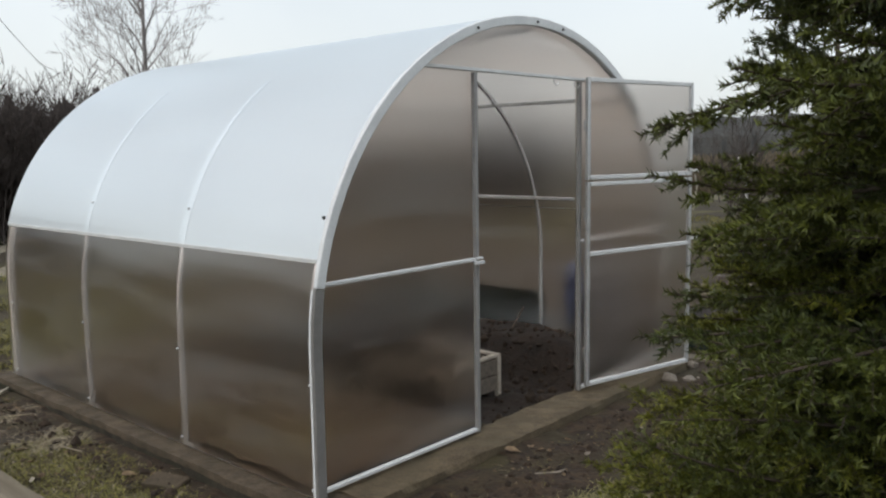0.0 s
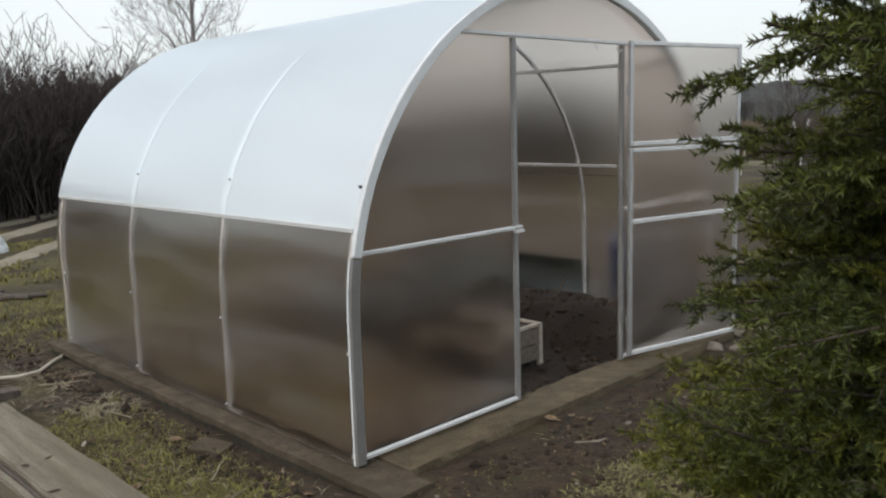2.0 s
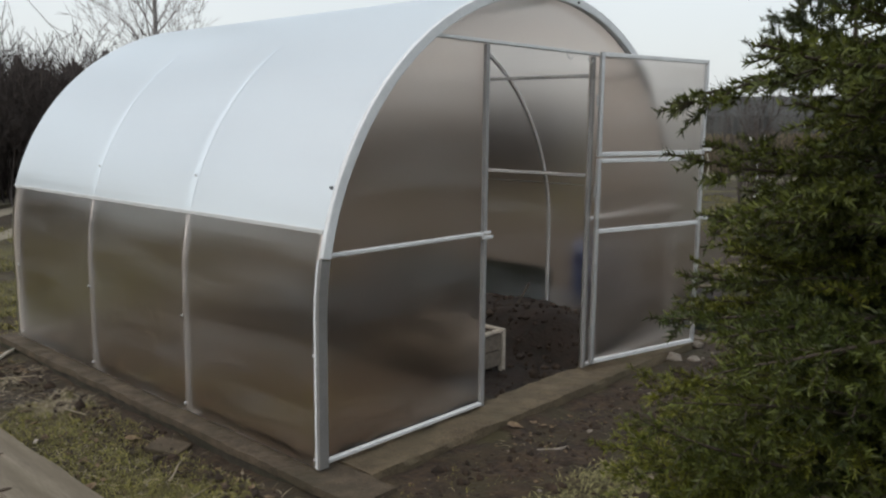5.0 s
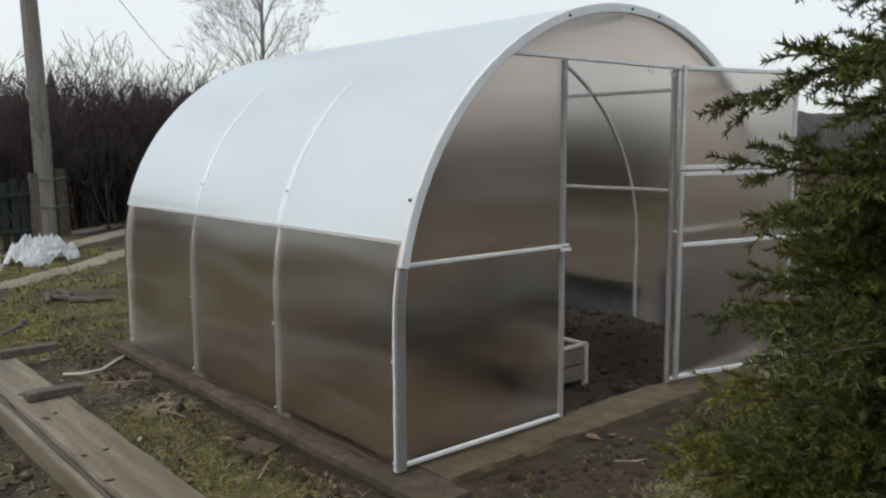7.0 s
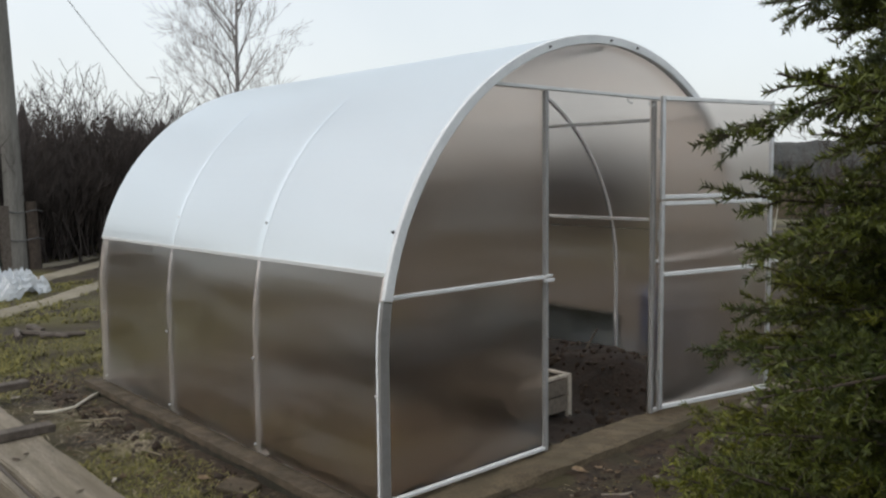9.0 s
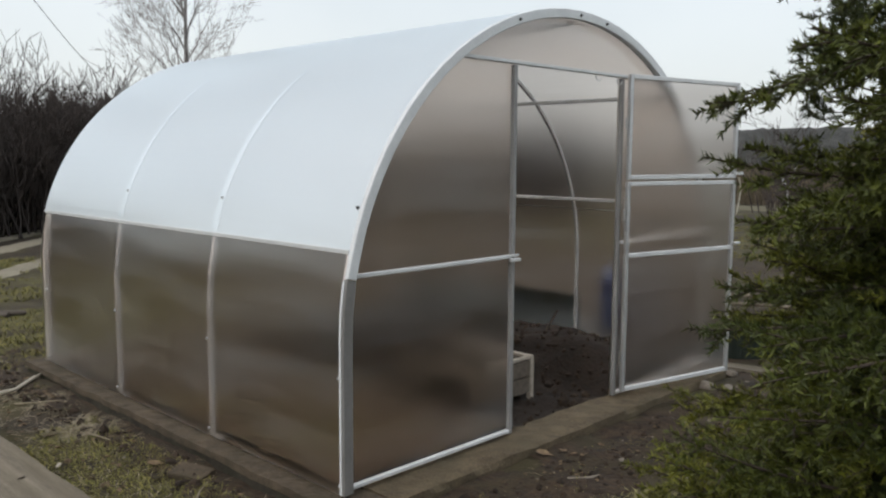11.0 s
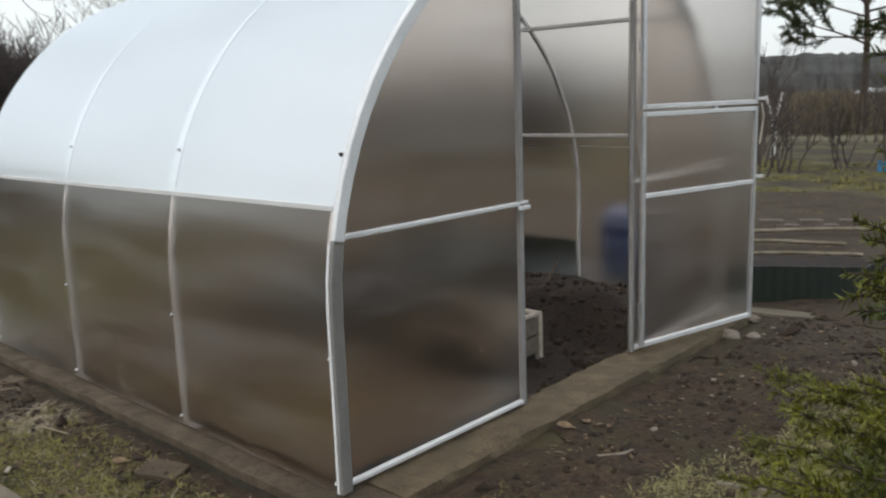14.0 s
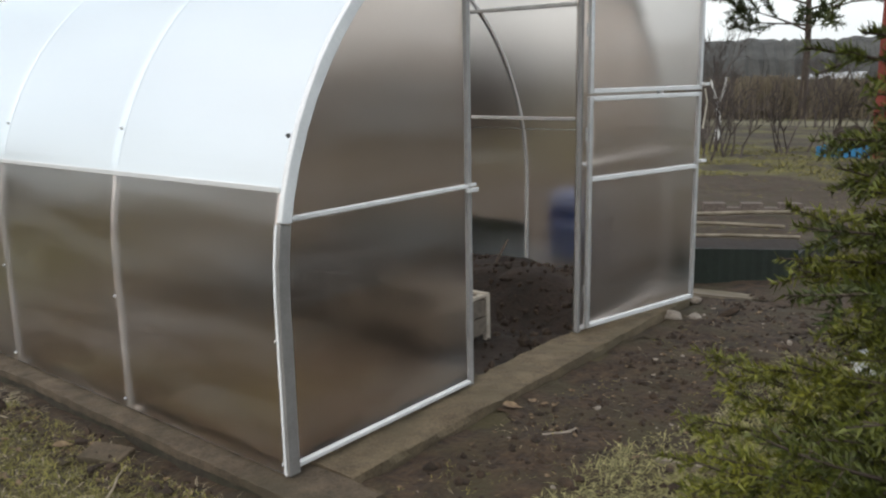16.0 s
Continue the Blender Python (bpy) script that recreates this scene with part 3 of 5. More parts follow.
def gable(x, front):
    """The framed end wall at x, with sheets outside its bars."""
    name = "front_wall" if front else "rear_wall"
    s = 1 if front else -1
    wall = new(name)
    wall.parent = greenhouse
    DL, DR, HEAD = 1.035, 1.955, 1.785
    bars = []
    for y in (DL, DR):
        bars.append([(x, y, 0.0), (x, y, HEAD - 0.013)])
    bars.append([(x, arch_y(HEAD) + 0.03, HEAD), (x, WIDTH - arch_y(HEAD) - 0.03, HEAD)])
    for z in (0.012, 0.872):
        a = arch_y(z) + 0.026
        bars.append([(x, a, z), (x, DL - 0.013, z)])
        bars.append([(x, DR + 0.013, z), (x, WIDTH - a, z)])
    if not front:
        bars.append([(x, DL + 0.013, 0.872), (x, DR - 0.013, 0.872)])
        bars.append([(x, DL + 0.013, 0.012), (x, DR - 0.013, 0.012)])
    for b in bars:
        upright = abs(b[0][2] - b[1][2]) > 0.5
        # front posts are darkened in colour, imitating a sheet dimming them
        part("post" if upright else "cross_bar", sweep(b, 0.024, 0.024 if upright else 0.017, (1, 0, 0)), GREYED_STEEL if upright and front else ZINC if upright else PALE_STEEL, wall)
    # sheets: between bars, cut to the curve
    t0, t1 = (x - 0.0185, x - 0.0135) if front else (x + 0.0135, x + 0.0185)

    def panel(ylo, yhi, zlo, zhi, n=30):
        bm = bmesh.new()
        rows = []
        for i in range(n + 1):
            y = ylo + (yhi - ylo) * i / n
            top = arch_top(y, R - 0.01)
            z1 = min(zhi, top)
            rows.append((y, min(zlo, z1 - 0.001), z1))
        ring = [[(bm.verts.new((t, y, a)), bm.verts.new((t, y, b))) for y, a, b in rows] for t in (t0, t1)]
        for i in range(n):
            for r in ring:
                bm.faces.new((r[i][0], r[i + 1][0], r[i + 1][1], r[i][1]))
            for k in (0, 1):
                bm.faces.new((ring[0][i][k], ring[0][i + 1][k], ring[1][i + 1][k], ring[1][i][k]))
        for i in (0, n):
            bm.faces.new((ring[0][i][0], ring[0][i][1], ring[1][i][1], ring[1][i][0]))
        return bm

    edge = MID - R + 0.012
    sheet("end_sheet", panel(edge, DL + 0.010, 0.0, HEAD - 0.004), SHEET_WALL, wall, "clear twin-wall end sheet")
    sheet("end_sheet", panel(DR - 0.010, WIDTH - edge, 0.0, HEAD - 0.004), SHEET_WALL, wall, "clear twin-wall end sheet")
    ytop = arch_y(HEAD) + 0.02
    sheet("end_sheet", panel(ytop, WIDTH - ytop, HEAD - 0.001, 3.0, 50), SHEET_WALL, wall, "clear twin-wall end sheet over the door")
    if not front:
        sheet("end_sheet", panel(DL + 0.013, DR - 0.013, 0.0, HEAD - 0.004), SHEET_WALL, wall, "clear twin-wall end sheet")
    return wall


gable(0.0, True)
gable(-3.0, False)


def door_leaf():
    """The open door with its fixed lower half and a hinged upper sash; the hinge edge is its y = 0."""
    leaf = new("door")
    leaf.parent = greenhouse
    tagged(leaf, "open steel-framed polycarbonate door in two sashes")
    w, top = 0.915, 1.765
    low, high = new("lower_sash"), new("upper_sash")
    for s in (low, high):
        s.parent = leaf

    def frame_bars(owner, z0, z1, cross=()):
        for y in (0.012, w - 0.012):
            part("stile", sweep([(0, y, z0), (0, y, z1)], 0.022, 0.024, (1, 0, 0)), ZINC, owner)
        for z in (z0 + 0.012, z1 - 0.012, *cross):
            part("rail", sweep([(0, 0.0245, z), (0, w - 0.0245, z)], 0.022, 0.024, (1, 0, 0)), PALE_STEEL, owner)
        sheet("pane_sheet", box((-0.0175, 0.004, z0 + 0.004), (-0.0125, w - 0.004, z1 - 0.004)), SHEET_DOOR, owner)

    frame_bars(low, 0.0, 1.183, (0.772,))
    frame_bars(high, 1.196, top)
    for z in (0.80, 1.225):
        part("latch", box((0.012, w - 0.01, z - 0.008), (0.034, w + 0.035, z + 0.008), 0.002), PALE_STEEL, leaf, "small steel turn latch")
    part("cord", rod([(0.02, w + 0.012, 1.20), (0.024, w + 0.03, 1.13), (0.02, w + 0.018, 1.04), (0.02, w + 0.004, 0.98)], 0.004, 6), HOSE, leaf, "loose pale cord at the door edge")
    for z in (0.2, 1.0, 1.5):
        part("hinge", rod([(-0.002, -0.012, z - 0.03), (-0.002, -0.012, z + 0.03)], 0.007, 8), SCREW, leaf)
    leaf.matrix_basis = pose(0.05, 1.955, 0.030, 0, 0, -12.8)
    return leaf


door_leaf()
latch = part("door_catch", box((0.016, 1.00, 0.850), (0.034, 1.065, 0.866), 0.002), PALE_STEEL, greenhouse, "bright steel door catch")
part("door_catch", box((0.016, 1.01, 0.874), (0.030, 1.055, 0.886), 0.002), PALE_STEEL, greenhouse)
for y, z in ((1.70, 1.752), (1.90, 1.745)):
    part("hook", rod([(0.0, y, z + 0.02), (0.006, y + 0.004, z), (0.014, y + 0.018, z - 0.008), (0.018, y + 0.028, z + 0.006)], 0.003, 6), SCREW, greenhouse)


# ---- inside the greenhouse ----
def soil_patch(name, x0, x1, y0, y1, height, label, seed, res=0.05):
    xs = np.arange(x0, x1 + 1e-6, (x1 - x0) / max(2, round((x1 - x0) / res)))
    ys = np.arange(y0, y1 + 1e-6, (y1 - y0) / max(2, round((y1 - y0) / res)))
    v = [(x, y, height(x, y) + 0.020 * noise.noise((x * 6, y * 6, seed)) + 0.013 * noise.noise((x * 17, y * 17, seed)) + 0.006 * noise.noise((x * 41, y * 41, seed))) for y in ys for x in xs]
    n = len(xs)
    f = [(j * n + i, j * n + i + 1, (j + 1) * n + i + 1, (j + 1) * n + i) for j in range(len(ys) - 1) for i in range(n - 1)]
    ob = mesh_object(name, v, f, SOIL, smooth=True)
    return tagged(ob, label, "soil", kind="structure")


def bed_height(x, y):
    right = 1 / (1 + math.exp(-(y - 2.12) / 0.05))
    left = 1 / (1 + math.exp((y - 1.25) / 0.06))
    mound = 0.13 * right * (1 + 0.35 * noise.noise((x * 2.2, y * 2.2, 9)))
    heap = 0.13 * math.exp(-((x + 0.62) / 0.34) ** 2 - ((y - 2.42) / 0.26) ** 2) - 0.05 * math.exp(-((x + 0.28) / 0.13) ** 2 - ((y - 2.2) / 0.22) ** 2)
    return -0.055 + mound + heap + 0.05 * left - 0.012 * math.exp(-((x + 0.1) / 0.1) ** 2)


soil_patch("greenhouse_soil", -2.93, -0.05, 0.05, 2.95, bed_height, "dark crumbly dug soil with a raised bed along the far wall", 3, 0.03)

DRY_SOIL = surface("dry_straw_soil", (0.030, 0.019, 0.010), (0.078, 0.052, 0.028), 5, 0.95, 0, 0.9, 60, fleck=(0.068, 0.054, 0.020), depth=0.02)
soil_patch("dry_bed", -2.9, -0.045, 0.015, 1.30, lambda x, y: bed_height(x, y) + 0.030 - 0.05 * max(0.0, (y - 1.05) / 0.25), "drier brown soil with straw along the near wall", 6, 0.04).data.materials[0] = DRY_SOIL

crate = thing("bed_box", "low weathered wooden bed box with pale top slats", "bed box", at=(-0.41, 1.74, -0.04))
L, W2, H2 = 0.70, 0.40, 0.225
for k, z in enumerate((0.02, 0.118)):
    part("side_board", rough_board((-0.018, -W2, z), (0.0, -0.002, z + 0.09), 5 + k, 0.003, 0.002), BOX_WOOD, crate)
    part("side_board", rough_board((-L, -0.020, z), (-0.022, -0.002, z + 0.09), 7 + k, 0.003, 0.002), BOX_WOOD, crate)
for k, z in enumerate((0.02, 0.118)):
    part("side_board", rough_board((-L, -W2 + 0.002, z), (-0.022, -W2 + 0.020, z + 0.09), 13 + k, 0.003, 0.002), BOX_WOOD, crate)
part("corner_post", rough_board((-0.024, -0.026, -0.03), (0.006, 0.006, H2), 9, 0.003, 0.001), PALE_WOOD, crate)
part("top_slat", rough_board((-L, -0.028, H2 - 0.004), (0.006, 0.006, H2 + 0.012), 10, 0.003, 0.002), PALE_WOOD, crate)
part("top_slat", rough_board((-0.026, -W2, H2 - 0.004), (0.006, -0.03, H2 + 0.012), 11, 0.003, 0.002), PALE_WOOD, crate)
part("bottom_soil", rough_board((-L, -W2, 0.0), (-0.03, -0.03, 0.14), 12, 0.02, 0.02), SOIL, crate)

stick = part("garden_stake", rod([(-1.10, 2.72, 0.0), (-1.09, 2.78, 0.10), (-1.06, 2.86, 0.23)], [0.012, 0.010, 0.008], 7), DARK_WOOD)
tagged(stick, "short dark stick leaning at the greenhouse post", "stick")

# ---- outside beside the far wall: lined bed, barrel ----
lined_bed = thing("lined_raised_bed", "raised bed edged with dark green sheeting", "raised bed", at=(0, 0, 0))
bed_turn = pose(0.55, 3.86, 0, 0, 0, 29)


def wavy_panel(x0, x1, z0, z1, y, amp=0.0022, waves=24):
    bm = bmesh.new()
    n = waves * 4
    cols = []
    for i in range(n + 1):
        x = x0 + (x1 - x0) * i / n
        dy = amp * math.sin(math.tau * i / 4 + 0.3) + 0.012 * noise.noise((x * 3, 0, y))
        cols.append([bm.verts.new((x, y + dy + o, z)) for o in (0, 0.008) for z in (z0, z1 + 0.012 * noise.noise((x * 2.3, 4, 0)))])
    for a, b in zip(cols, cols[1:]):
        for p, q in ((0, 1), (2, 3), (1, 3), (0, 2)):
            bm.faces.new((a[p], a[q], b[q], b[p]))
    bm.faces.new(cols[0])
    bm.faces.new(cols[-1])
    return bm


bm = wavy_panel(-0.96, 0.0, -0.13, 0.17, 0, waves=14)
bm.transform(bed_turn)
part("edging", bm, GREEN_TARP, lined_bed)
part("edging", wavy_panel(-3.3, -1.22, -0.13, 0.26, 3.36, waves=20), GREEN_TARP, lined_bed)
bm = wavy_panel(0.0, 1.1, -0.13, 0.14, 0, waves=10)
bm.transform(bed_turn @ pose(0.004, 0.01, 0, 0, 0, 62))
part("edging", bm, GREEN_TARP, lined_bed)
bm = rough_board((-0.9, 0.03, -0.2), (0.22, 0.8, 0.09), 31, 0.03, 0.03, 20)
bm.transform(bed_turn)
part("bed_soil", bm, SOIL, lined_bed)

kerb_board = part("edge_board", rough_board((-0.75, -0.12, -0.14), (0.0, 0.02, -0.045), 33, 0.01, 0.006, 20, m=pose(0.60, 3.42, 0, 0, 0, 13)), GREY_WOOD)
tagged(kerb_board, "old grey board lying along the raised bed", "board")

barrel = thing("blue_barrel", "blue plastic barrel standing behind the greenhouse", "barrel", at=(-1.12, 3.92, -0.12))
bm = bmesh.new()
k = 0.78
prof = [(0.0, 0.0), (0.20, 0.0), (0.225, 0.02), (0.235, 0.10), (0.245, 0.20), (0.235, 0.22), (0.245, 0.24), (0.245, 0.44), (0.235, 0.46), (0.245, 0.48), (0.235, 0.60), (0.215, 0.68), (0.19, 0.70), (0.0, 0.70)]
rings = []
for r, z in [(r * 0.95, z * k) for r, z in prof]:
    rings.append([bm.verts.new((max(r, 0.001) * math.cos(math.tau * k / 28), max(r, 0.001) * math.sin(math.tau * k / 28), z)) for k in range(28)])
for a, b in zip(rings, rings[1:]):
    for k in range(28):
        bm.faces.new((a[k], a[(k + 1) % 28], b[(k + 1) % 28], b[k]))
part("barrel_body", bm, BLUE_PLASTIC, barrel, smooth=True)
part("barrel_lid", rod([(0, 0, 0.685 * k), (0, 0, 0.715 * k)], 0.195, 28), BLUE_PLASTIC, barrel)


# ---- the board-edged bed beside the path ----
plank = part("plank", rough_board((-3.45, -1.00, -0.035), (-0.10, -0.735, 0.005), 41, 0.008, 0.008, 30), GREY_WOOD)
tagged(plank, "wide grey weathered plank lying along the garden bed", "plank")
for k, (x, y0, y1) in enumerate(((-3.18, -0.83, -0.47), (-2.06, -0.945, -0.66))):
    cross = part("batten", rough_board((x - 0.055, y0, 0.008), (x + 0.045, y1, 0.052), 44 + k, 0.005, 0.004), DARK_WOOD)
    tagged(cross, "short weathered batten lying across the plank", "batten", "battens on the plank")
edge = part("bed_edge_board", rough_board((-3.6, -1.075, -0.28), (0.10, -1.035, 0.0), 47, 0.006, 0.006, 30), GREY_WOOD)
tagged(edge, "grey board on edge closing the garden bed", "board")
edge2 = part("bed_edge_board", rough_board((-3.6, -1.030, -0.22), (0.10, -1.008, -0.012), 48, 0.004, 0.005, 30), DARK_WOOD)
tagged(edge2, "darker inner board of the garden bed edge", "board")

hose_pts = [(-2.75, -0.56), (-2.68, -0.47), (-2.70, -0.34), (-2.85, -0.18), (-3.02, -0.04), (-3.16, 0.06), (-3.24, 0.10)]
hose = part("hose", rod([(x, y, ground_height(x, y) + 0.026 + 0.02 * (i > 4)) for i, (x, y) in enumerate(hose_pts)], 0.011, 8), HOSE, smooth=True)
tagged(hose, "short piece of cream plastic hose lying curved on the ground", "hose")

# ---- surface litter ----
rng = np.random.default_rng(7)


def on_bare_ground(x, y):
    return not (-3.2 < x < 0.31 and -0.17 < y < 3.15) and not (-3.7 < x < 0.15 and -1.09 < y < -0.76)


def blades(name, count, area, length, width, material, label, category, flat=0.3, patch=None, level=None):
    """Scattered narrow blades, each a bent strip of two quads."""
    v, f = [], []
    made = tries = 0
    while made < count and tries < count * 8:
        tries += 1
        x, y = rng.uniform(area[0], area[1]), rng.uniform(area[2], area[3])
        if (not level and not on_bare_ground(x, y)) or (patch and not patch(x, y)):
            continue
        a, ln = rng.uniform(0, math.tau), length * rng.uniform(0.5, 1.4)
        lean = rng.uniform(flat, 1.2)
        d = np.array([math.cos(a) * lean, math.sin(a) * lean, rng.uniform(0.25, 1.0) * (1.25 - flat)])
        d /= np.linalg.norm(d)
        s = np.array([-math.sin(a), math.cos(a), 0]) * width * rng.uniform(0.6, 1.3)
        p = np.array([x, y, (level or ground_height)(x, y) + (0.015 if level else -0.002)])
        q = p + d * ln * 0.55
        e = q + (d + np.array([0, 0, -0.35])) * ln * 0.5
        e[2] = max(e[2], p[2] + 0.004)
        k = len(v)
        v += [p - s, p + s, q + s * 0.8, q - s * 0.8, e + s * 0.2, e - s * 0.2]
        f += [(k, k + 1, k + 2, k + 3), (k + 3, k + 2, k + 4, k + 5)]
        made += 1
    return tagged(mesh_object(name, v, f, material), label, category, kind="stuff")


def mossy(x, y):
    return noise.noise((x * 0.9, y * 0.9, 1.0)) + 0.5 * noise.noise((x * 3.3, y * 3.3, 1.0)) > -0.05


blades("grass", 15000, (-5.5, -0.1, -0.78, -0.2), 0.036, 0.0020, GRASS, "thin short yellow-green spring grass", "grass", 0.4, mossy)
blades("grass", 9000, (-5.5, -3.2, -0.8, 1.6), 0.045, 0.0028, GRASS, "yellow-green grass at the greenhouse corner", "grass", 0.4, lambda x, y: y < 0.1 or x < -3.6)
blades("grass", 24000, (-9.5, -3.2, -2.6, 3.6), 0.065, 0.0050, GRASS, "patchy yellow-green grass beyond the greenhouse", "grass", 0.4, mossy)
blades("grass", 9000, (0.9, 2.6, -0.8, 3.4), 0.05, 0.0016, GRASS, "pale spring grass beside the young spruce", "grass", 0.4, lambda x, y: x + 0.25 * noise.noise((x * 3, y * 3, 7)) > 0.95 and mossy(x, y + 3))
blades("grass", 20000, (-7, 2.0, 4.6, 15), 0.06, 0.0055, GRASS, "rough garden grass", "grass", 0.4, lambda x, y: y > 9.2 + 0.6 * noise.noise((x, y, 2)) and mossy(x, y))
blades("grass", 15000, (0.7, 2.1, -0.4, 2.4), 0.045, 0.0026, DRY_GRASS, "pale dead grass beside the young spruce", "grass", 0.6, lambda x, y: x > 0.88 + 0.3 * noise.noise((x * 2, y * 2, 3)) and noise.noise((x * 2.5, y * 2.5, 5)) > -0.25)
blades("grass", 7000, (0.3, 1.5, -0.6, 2.6), 0.022, 0.0020, GRASS, "thin olive grass coming up in the bare earth", "grass", 0.5, lambda x, y: noise.noise((x * 3.4, y * 3.4, 12)) > 0.10)
blades("grass", 7000, (-6.2, 2.4, 4.2, 9.6), 0.045, 0.0045, GRASS, "weedy grass coming up in the vegetable plot", "grass", 0.5, lambda x, y: noise.noise((x * 1.3, y * 1.3, 17)) > 0.08)
blades("grass", 8000, (0.75, 1.5, 0.2, 1.9), 0.05, 0.0022, DRY_GRASS, "tuft of bleached yellow grass", "grass", 0.7, lambda x, y: noise.noise((x * 2.1, y * 2.1, 21)) > 0.05)
blades("straw", 700, (-2.7, -1.1, -0.44, -0.2), 0.10, 0.0019, STRAW, "tangle of bleached stalks along the footing", "straw", 0.9, lambda x, y: noise.noise((x * 3.1, y * 5, 2)) > 0.12)
blades("straw", 2100, (-4.2, 0.3, -0.75, -0.14), 0.075, 0.0017, STRAW, "scattered dry straw and twigs", "straw", 0.95, lambda x, y: rng.uniform() < 1.1 - abs(y + 0.3) * 1.6)
blades("straw", 3400, (0.22, 2.0, -0.6, 3.2), 0.055, 0.0016, STRAW, "scattered dry straw on the earth", "straw", 0.95)
blades("straw", 900, (-3.6, 0.0, -2.0, -1.1), 0.08, 0.002, STRAW, "dry stalks in the garden bed", "straw", 0.9)


def scatter_lumps(name, count, area, size, material, label, category, z=None, keep=on_bare_ground):
    bm = bmesh.new()
    bmesh.ops.create_icosphere(bm, subdivisions=1, radius=1)
    base = np.array([v.co for v in bm.verts]); tri = [[v.index for v in fc.verts] for fc in bm.faces]
    bm.free()
    v, f = [], []
    for _ in range(count):
        x, y = rng.uniform(area[0], area[1]), rng.uniform(area[2], area[3])
        if not keep(x, y):
            continue
        r = size * rng.lognormal(0, 0.45)
        w = base * (1 + rng.normal(0, 0.16, (len(base), 1))) * r * rng.uniform(0.6, 1.3, 3)
        a = rng.uniform(0, math.tau)
        w = w @ np.array([[math.cos(a), math.sin(a), 0], [-math.sin(a), math.cos(a), 0], [0, 0, 1]])
        k = len(v)
        v += (w + [x, y, (z or ground_height)(x, y) + r * 0.2]).tolist()
        f += [[k + i for i in t] for t in tri]
    return tagged(mesh_object(name, v, f, material), label, category, kind="stuff")


scatter_lumps("clods", 5200, (0.22, 1.7, -0.9, 3.4), 0.008, CLOD, "crumbly clods of dark earth", "earth")
scatter_lumps("clods", 1000, (-4.0, 0.3, -0.38, -0.11), 0.009, CLOD, "crumbly clods along the footing", "earth")
scatter_lumps("clods", 2200, (-3.8, 0.3, -2.3, -1.1), 0.009, CLOD, "clods of dark earth in the garden bed", "earth")
scatter_lumps("clods", 1800, (-2.9, -0.1, 0.1, 2.9), 0.014, CLOD, "lumps of dug greenhouse soil", "earth", bed_height, lambda x, y: y > 1.3)
scatter_lumps("pebbles", 420, (0.25, 1.5, -0.5, 3.2), 0.005, STONE, "tiny pale crumbs on the earth", "pebbles")
scatter_lumps("pebbles", 260, (-3.9, 1.6, -0.75, 3.2), 0.008, STONE, "small pale pebbles and crumbs of mortar", "pebbles")


def litter(name, count, area, size, material, label, keep=on_bare_ground):
    v, f = [], []
    for _ in range(count):
        x, y = rng.uniform(area[0], area[1]), rng.uniform(area[2], area[3])
        if not keep(x, y):
            continue
        r, a = size * rng.lognormal(0, 0.35), rng.uniform(0, math.tau)
        c, s = math.cos(a), math.sin(a)
        z = ground_height(x, y) + 0.008
        k = len(v)
        for u, w, h in ((-1, 0, 0.25), (-0.3, 0.55, 0.5), (0.5, 0.45, 0.3), (1, 0, 0.5), (0.45, -0.5, 0.6), (-0.35, -0.5, 0.3), (0, 0, -0.1)):
            v.append((x + (u * c - w * s) * r, y + (u * s + w * c) * r, z + h * r * rng.uniform(0.3, 1.1)))
        f += [(k + i, k + (i + 1) % 6, k + 6) for i in range(6)]
    return tagged(mesh_object(name, v, f, material), label, "leaves", kind="stuff")


litter("dead_leaves", 560, (0.25, 1.8, -0.6, 3.2), 0.011, LEAF, "brown dead leaves on the earth")
litter("dead_leaves", 220, (-4.0, 0.3, -0.75, -0.16), 0.016, LEAF, "brown dead leaves along the footing")
litter("dead_leaves", 300, (-3.8, 0.2, -2.2, -1.1), 0.02, LEAF, "brown dead leaves in the garden bed")

blades("straw", 320, (-2.7, -0.1, 0.12, 1.15), 0.09, 0.004, STRAW, "dry straw on the greenhouse bed", "straw", 0.9, None, bed_height)
# single things lying about
for k, (x, y, size, mat, label) in enumerate((
        (0.22, 2.66, (0.058, 0.04, 0.035), STONE, "pale broken stone beside the door"),
        (0.33, 2.72, (0.05, 0.03, 0.02), STONE, "flat pale stone chip on the earth"),
        (0.19, 3.06, (0.055, 0.04, 0.03), STONE, "small pale stone under the open door"),
        (0.46, 2.84, (0.09, 0.04, 0.025), CLOD, "flat dark clod of earth"))):
    st = part("stone", lump(size, k + 2), mat)
    st.location = (x, y, ground_height(x, y) + size[2] * 0.45)
    st.rotation_euler = (0.3, 0.15 * k, k * 1.3)
    tagged(st, label, "stone")
for k, (x, y, r, a) in enumerate(((0.25, 0.99, 0.042, 0.4), (0.28, 1.10, 0.03, 2.0), (-1.0, -0.30, 0.04, 1.1))):
    bm = bmesh.new()
    ring = [(-1, 0, .2), (-.7, .5, .45), (0, .62, .5), (.6, .4, .3), (1.05, 0, .45), (.55, -.45, .65), (-.1, -.55, .4), (-.7, -.4, .3)]
    for o in (0, 0.03):
        vs = [bm.verts.new((u * r, w * r, (h + o) * r * 0.6)) for u, w, h in ring] + [bm.verts.new((0, 0, o * r))]
        for i in range(8):
            bm.faces.new((vs[i], vs[(i + 1) % 8], vs[8]))
    lf = part("fallen_leaf", bm, LEAF)
    lf.location, lf.rotation_euler = (x, y, ground_height(x, y) + 0.008), (0.1, 0.2, a)
    tagged(lf, "curled orange-brown fallen leaf on the earth", "leaf")
